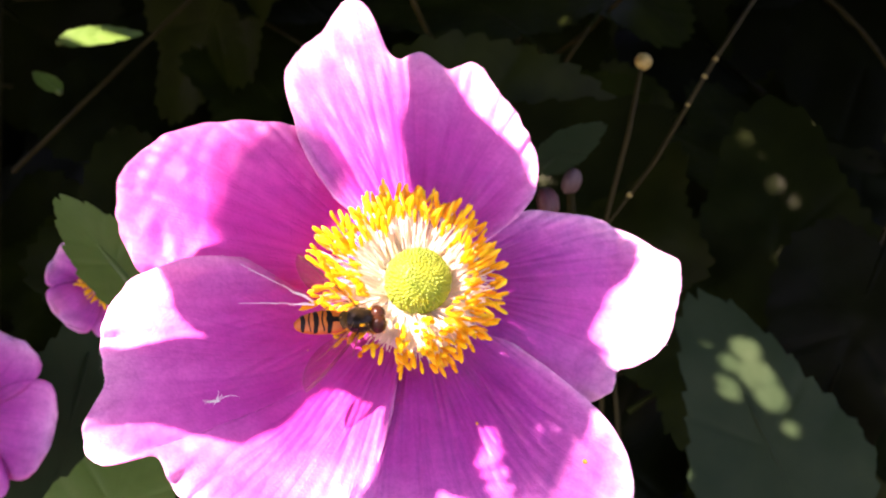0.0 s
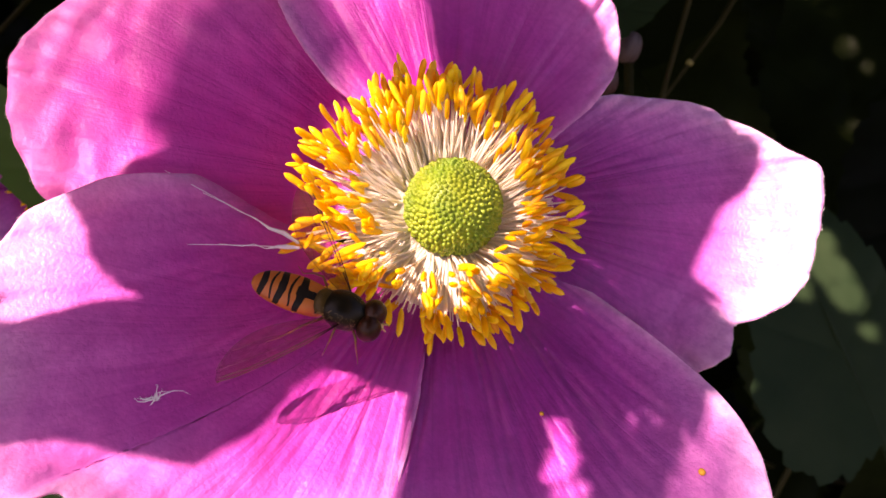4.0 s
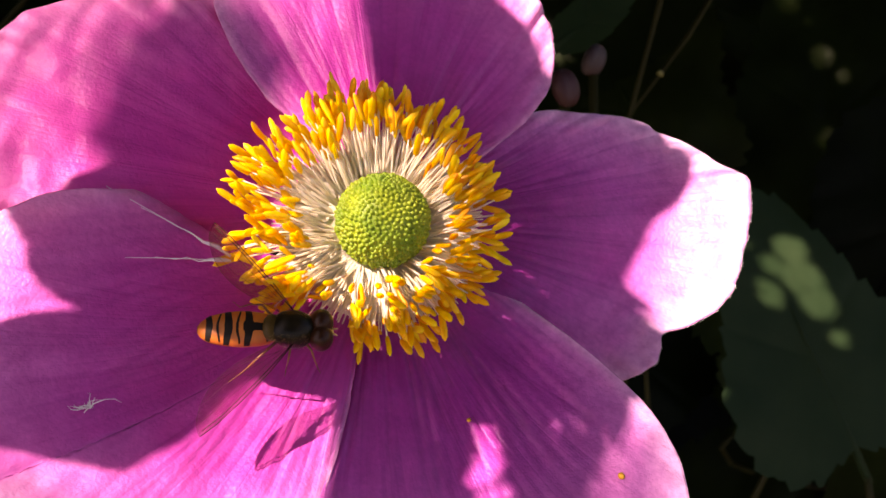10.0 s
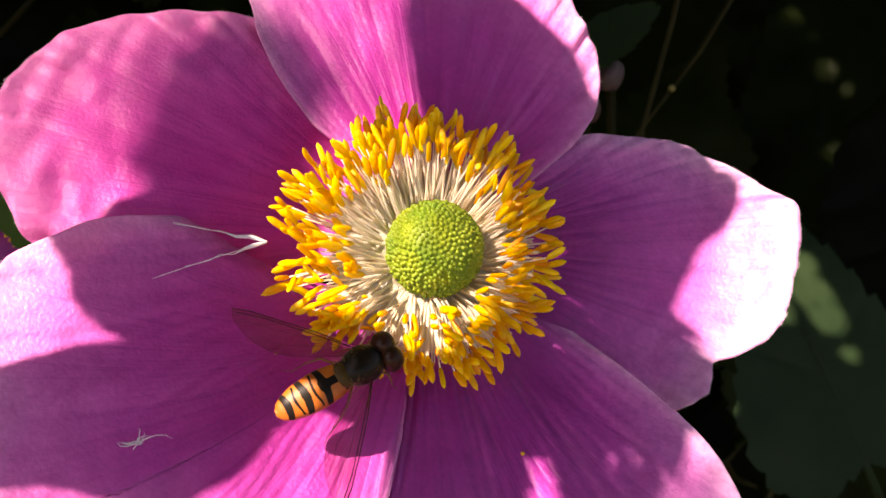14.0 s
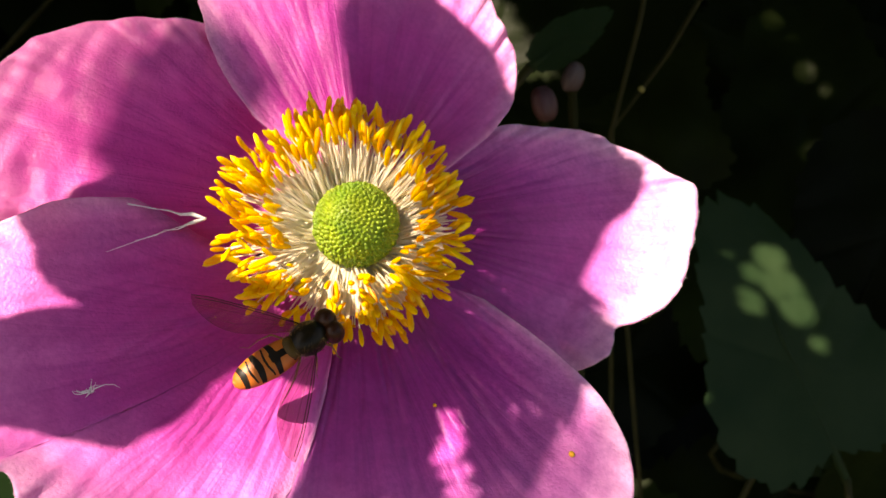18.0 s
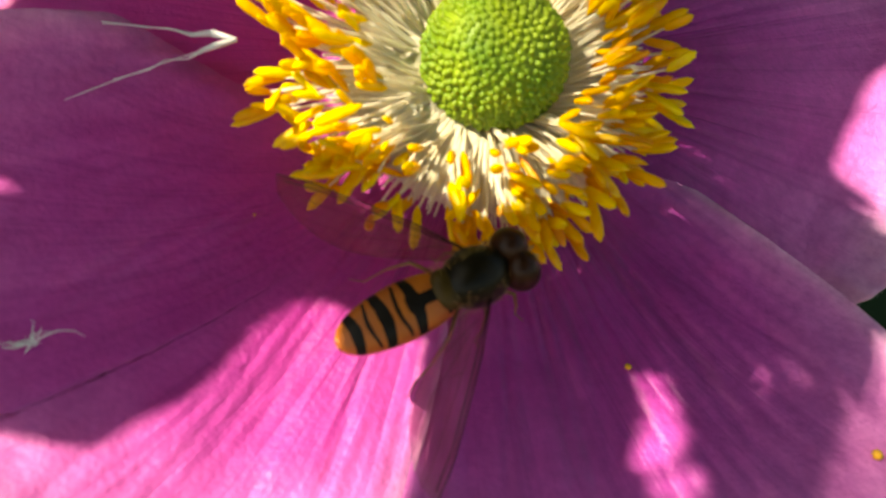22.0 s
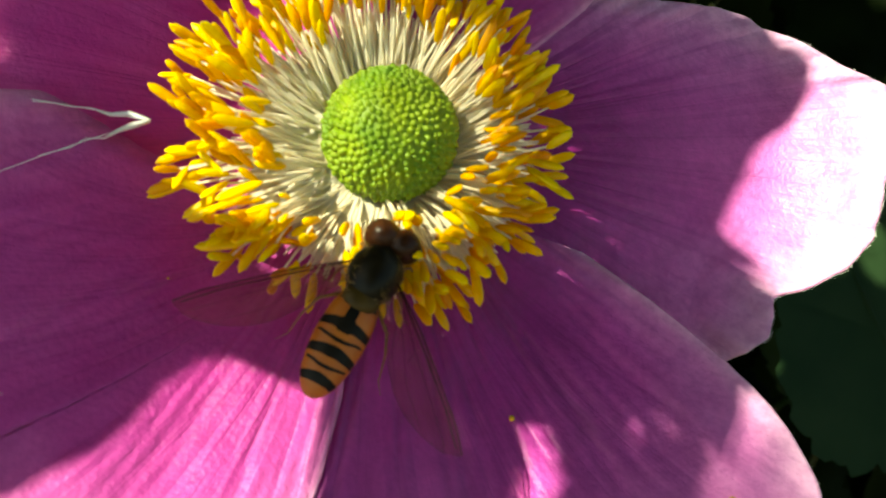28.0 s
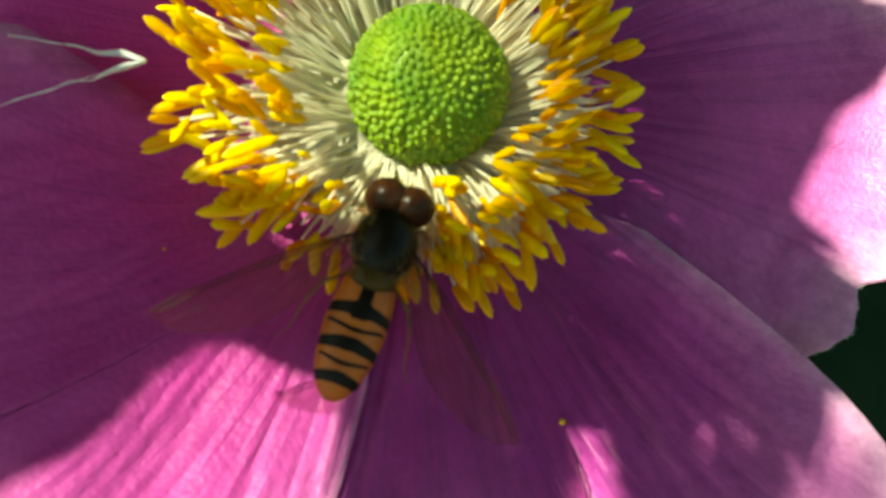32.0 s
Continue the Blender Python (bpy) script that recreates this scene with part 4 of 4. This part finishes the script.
def abdomen_point(x, w, grow=0.0):
    """A point of the abdomen's skin: w degrees from the back, to the left."""
    r = body_width(x) + grow
    return V(-0.9 + (x + 0.9) * 0.86, r * math.sin(radians(w)), r * 0.62 * math.cos(radians(w)) - 0.15 - 0.02 * (x + 1) ** 2)


def hoverfly(label, spread, lift, legs_down):
    fly = new("hoverfly")
    fly.empty_display_size = 0.003
    tagged(fly, label, "hoverfly", "hoverflies")
    # abdomen with its dark bands
    bm = bmesh.new()
    rings = []
    for i in range(41):
        x = -6.6 + 5.7 * i / 40
        rings.append([bm.verts.new(abdomen_point(x, w)) for w in range(0, 360, 12)])
    for r0, r1 in zip(rings, rings[1:]):
        for j in range(30):
            bm.faces.new((r0[j], r0[(j + 1) % 30], r1[(j + 1) % 30], r1[j]))
    bm.faces.new(rings[0])
    bm.faces.new(rings[-1][::-1])
    abdomen = part("abdomen", bm, ORANGE, fly, "orange abdomen with black bands")

    def band(x, half, width, wave, notch):
        bm = bmesh.new()
        rows = []
        for w in range(-78, 79, 6):
            c = x + wave * math.cos(radians(w * 2.2)) + 0.03 * noise.noise(Vector((w * 0.06, x, 3)))
            h = half * (1 - 0.35 * abs(w) / 80) + (notch if abs(w) < 16 else 0)
            rows.append([bm.verts.new(abdomen_point(c + q * h, w * width, 0.012)) for q in (-1, -0.5, 0, 0.5, 1)])
        for r0, r1 in zip(rows, rows[1:]):
            for j in range(4):
                bm.faces.new((r0[j], r0[j + 1], r1[j + 1], r1[j]))
        part("band", bm, BAND, abdomen, "black band")

    band(-5.75, 0.27, 1, 0.05, 0)
    band(-5.0, 0.10, 0.8, -0.10, 0)
    band(-4.35, 0.31, 1, 0.06, 0)
    band(-3.55, 0.105, 0.8, -0.10, 0)
    band(-2.85, 0.32, 1, 0.06, 0.12)
    band(-2.1, 0.60, 0.17, 0, 0)
    band(-1.4, 0.26, 0.8, -0.10, 0.0)
    # thorax, scutellum
    bm = bmesh.new()
    ball(bm, (0.25, 0, 0.1), (1.55, 1.25, 1.08), 24)
    for v in bm.verts:
        v.co *= 1 + 0.05 * noise.noise(v.co * 1100)
    part("thorax", bm, BRONZE, fly, "shiny dark bronze-green thorax")
    bm = bmesh.new()
    ball(bm, (-1.1, 0, 0.34), (0.66, 0.90, 0.42))
    part("scutellum", bm, SCUTE, fly, "dull yellow scutellum")
    rnd = random.Random(3)
    bm = bmesh.new()
    for k in range(420):
        w = rnd.choice((-1, 1)) * rnd.uniform(30, 120)
        p = V(0.15 + rnd.uniform(-1.4, 1.1), 0, 0.1) + V(0, 1.05 * math.sin(radians(w)), 0.9 * math.cos(radians(w)))
        d = Vector((rnd.uniform(-0.8, 0.4), math.sin(radians(w)), math.cos(radians(w)) + rnd.uniform(-0.3, 0.3))).normalized()
        e = d.cross(Vector((1, 0.2, 0.1))).normalized() * 0.015 * MM
        v = [bm.verts.new(p + e), bm.verts.new(p - e), bm.verts.new(p + d * 0.38 * MM)]
        bm.faces.new(v)
    tagged(part("fur", bm, FUR, fly, "short golden fur on the sides"), kind="stuff")
    # head
    bm = bmesh.new()
    ball(bm, (2.2, 0, -0.40), (0.72, 0.60, 0.62))
    head = part("head", bm, FACE, fly, "yellow face")
    for side in (1, -1):
        bm = bmesh.new()
        ball(bm, (2.05, 0.52 * side, 0.14), (0.80, 0.88, 0.95), 28)
        part("eye", bm, EYE_RED, head, "large dark red-brown compound eye")
        part("antenna", tube(bmesh.new(), [V(2.65, 0.14 * side, -0.1), V(2.95, 0.18 * side, -0.08), V(3.15, 0.24 * side, -0.2)], [0.06 * MM, 0.08 * MM, 0.04 * MM], 6), FUR, head)
    # wings
    wings = []
    for side in (1, -1):
        root = Vector((0.35, 0.95 * side, 0.55))
        bm = bmesh.new()
        n = 26
        rows = []
        for i in range(n + 1):
            t = i / n
            front = 0.28 * math.sin(math.pi * t) ** 0.7 + 0.02
            rear = -(0.35 + 2.1 * math.sin(math.pi * min(1, t * 0.96 + 0.04)) ** 0.85 * (0.35 + 0.65 * t)) * (1 if t < 0.97 else 0.4)
            rows.append([bm.verts.new(V(8.2 * t, -side * (front + (rear - front) * q), 0.05 * math.sin(t * 9 + q * 6) + 0.25 * t * t - 0.05 * q)) for q in (0, 0.2, 0.4, 0.6, 0.8, 1.0)])
        for r0, r1 in zip(rows, rows[1:]):
            for j in range(5):
                bm.faces.new((r0[j], r0[j + 1], r1[j + 1], r1[j]))
        wing = part("wing", bm, WING, fly, "clear wing with brown veins")
        edges = [[(0, 0.02), (0.3, 0.25), (0.6, 0.26), (0.85, 0.2), (1.0, 0.0)], [(0, 0), (0.4, 0.08), (0.75, 0.05), (0.96, -0.15)], [(0.05, -0.1), (0.4, -0.3), (0.7, -0.45), (0.93, -0.6)],
                 [(0.1, -0.2), (0.35, -0.7), (0.55, -1.2), (0.8, -1.3)], [(0.4, -0.3), (0.45, -0.85)], [(0.15, -0.3), (0.3, -1.0), (0.4, -1.4)]]
        edges.append([(t, -(0.35 + 2.1 * math.sin(math.pi * min(1, t * 0.96 + 0.04)) ** 0.85 * (0.35 + 0.65 * t))) for t in [0.04 * k for k in range(1, 25)]])
        for rank, path in enumerate(edges):
            part("vein", tube(bmesh.new(), [V(8.2 * t, -side * q, 0.05 * math.sin(t * 9) + 0.25 * t * t + 0.01) for t, q in path], (0.032 if rank < 2 else 0.011) * MM, 5), VEIN, wing)
        # along +x from the root; laid back by the spread
        z = Matrix.Rotation(radians(side * (180 - spread)), 4, "Z")
        wing.matrix_basis = Matrix.Translation(root * MM) @ z @ Matrix.Rotation(radians(-lift), 4, "Y")
        wings.append(wing)
    # legs
    for side in (1, -1):
        for k, (x, out, along) in enumerate(((1.0, 1.0, 1.1), (0.2, 1.3, -0.2), (-0.6, 1.8, -2.6))):
            drop = legs_down
            knee = V(x + along * 0.45, side * (0.6 + out * 0.62), -0.35)
            foot = V(x + along, side * (0.6 + out), -drop)
            toe = foot + V(along * 0.2, side * 0.4, -0.08)
            part("leg", tube(bmesh.new(), [V(x, 0.5 * side, -0.7), knee, (knee + foot) / 2 + V(0, 0.1 * side, 0.1), foot, toe], [0.10 * MM, 0.085 * MM, 0.06 * MM, 0.035 * MM, 0.02 * MM], 6), LEG, fly)
    return fly, wings


feeding, _ = hoverfly("orange and black banded hoverfly feeding on the flower", 48, -4, 3.2)
visitor, visitor_wings = hoverfly("orange and black banded hoverfly hovering by the petals", 142, 18, 0.9)


def on_flower(u, v, turn, up=0.0, pitch=0.0, roll=0.0):
    """A pose on the stamens' plane, mm from the carpel head, its front turned from the flower's right."""
    m = Matrix((SIDE, UP, AXIS)).transposed().to_4x4()
    return BASE @ Matrix.Translation(HEAD * MM) @ m @ pose(u * MM, v * MM, up * MM, roll, pitch, turn)


FEEDING = [
    (0, -6.76, -4.77, 0.7),
    (0.5, -7.30, -4.62, -6.4),
    (1, -8.00, -5.03, -12.3),
    (1.5, -8.50, -6.11, -13.1),
    (2, -8.11, -6.25, -19.6),
    (2.5, -8.70, -6.54, -20.6),
    (4.5, -8.18, -7.23, -26.4),
    (5, -8.08, -7.19, -24.2),
    (6, -8.10, -7.56, -27.2),
    (7, -8.12, -7.68, -23.6),
    (7.5, -7.77, -7.82, -20.9),
    (8, -7.47, -7.77, -17.3),
    (8.5, -7.27, -7.80, -14.8),
    (9, -7.09, -7.88, -13.9),
    (10, -7.08, -7.90, -5.7),
    (10.5, -6.85, -7.58, 1.1),
    (11, -6.66, -7.83, 1.4),
    (11.5, -7.11, -8.26, 5.1),
    (12, -6.61, -8.00, 10.7),
    (12.5, -6.49, -8.50, 12.1),
    (13, -6.23, -8.32, 13.0),
    (13.5, -6.09, -8.20, 15.8),
    (14, -6.15, -8.26, 24.9),
    (14.5, -5.90, -8.35, 23.7),
    (17, -4.61, -8.65, 30.2),
    (17.5, -4.71, -9.27, 28.5),
    (18, -4.68, -9.45, 27.6),
    (18.5, -4.30, -9.14, 29.6),
    (19, -3.97, -9.00, 31.0),
    (19.5, -4.42, -8.69, 33.5),
    (20, -3.99, -8.81, 32.7),
    (20.5, -3.18, -8.74, 29.0),
    (21, -3.63, -10.64, 9.2),
    (21.5, -3.52, -10.73, 7.9),
    (22, -2.72, -10.68, 20.9),
    (22.5, -2.72, -10.75, 18.0),
    (23, -2.73, -10.81, 20.2),
    (23.5, -2.76, -10.56, 25.2),
    (24, -2.73, -10.23, 29.0),
    (24.5, -3.35, -9.12, 44.9),
    (26.5, -1.52, -8.10, 58.6),
    (27, -1.77, -7.58, 56.0),
    (27.5, -1.74, -8.03, 50.5),
    (28, -1.71, -7.83, 57.3),
    (30, -2.35, -7.83, 52.1),
    (30.5, -2.67, -7.56, 59.1),
    (31, -2.49, -7.79, 62.0),
    (31.5, -3.48, -7.48, 66.3),
    (32, -2.63, -7.58, 67.2),
]
VISITOR = [
    (0.0, 110, 85, 70, 185, 0), (22.0, 110, 85, 70, 185, 0), (22.9, 34, 86, 14, 185, 5), (23.2, 15.3, 91.5, 1.0, 190, 14), (23.3, 12.2, 92.0, 0.8, 186, 10), (23.4, 10.7, 91.0, 4.4, 184, 6),
    (23.5, 7.8, 91.5, 2.2, 184, 6), (23.6, 22.0, 91.0, 8.5, 200, 4), (23.75, 30.0, 92.5, 5.0, 210, 0), (23.9, 26.1, 94.0, 1.9, 198, 0), (24.0, 25.0, 94.0, 1.9, 198, 0), (24.1, 24.8, 93.8, 1.3, 198, 0),
    (24.2, 25.4, 93.6, 1.4, 198, 2), (24.3, 24.7, 93.4, 0.8, 198, 4), (24.4, 24.2, 93.3, 1.0, 198, 4), (24.5, 23.3, 93.2, 2.0, 198, 4), (24.9, 26, 92, 4, 190, 4), (25.6, 70, 88, 40, 185, 0), (26.2, 110, 85, 70, 185, 0), (32.0, 110, 85, 70, 185, 0),
]


def motions():
    walk(feeding, [(t, on_flower(u, v, turn, 1.4, 0)) for t, u, v, turn in FEEDING])
    walk(visitor, [(t, BASE @ pose(x * MM, y * MM, z * MM, 0, 0, turn) @ pose(0, 0, 0, -28, pitch, 0)) for t, x, y, z, turn, pitch in VISITOR])
    for side, wing in zip((1, -1), visitor_wings):
        still = wing.matrix_basis.copy()
        still = still @ pose(0, 0, 0, -10 * side, 0, 0)
        rows = [(0.0, still), (22.8, still)]
        for k in range(40):
            rows.append((22.9 + 0.0667 * k, still @ pose(0, 0, 0, -40 * side, 26 if k % 2 else -22, 0)))
        rows += [(25.7, still), (32.0, still)]
        walk(wing, rows)
    for ob, turn, swing, shift in ((thread_up, -16, 0, (-1.0, 0.9, 2.8)), (thread_low, -18, 15, (-1.2, 1.7, 3.0))):
        home = ob.matrix_world.copy()
        there = home @ Matrix.Translation(Vector(shift) * MM) @ pose(0, 0, 0, 0, turn, swing)
        walk(ob, [(0.0, home), (13.0, home), (13.5, there), (32.0, there)])


motions()
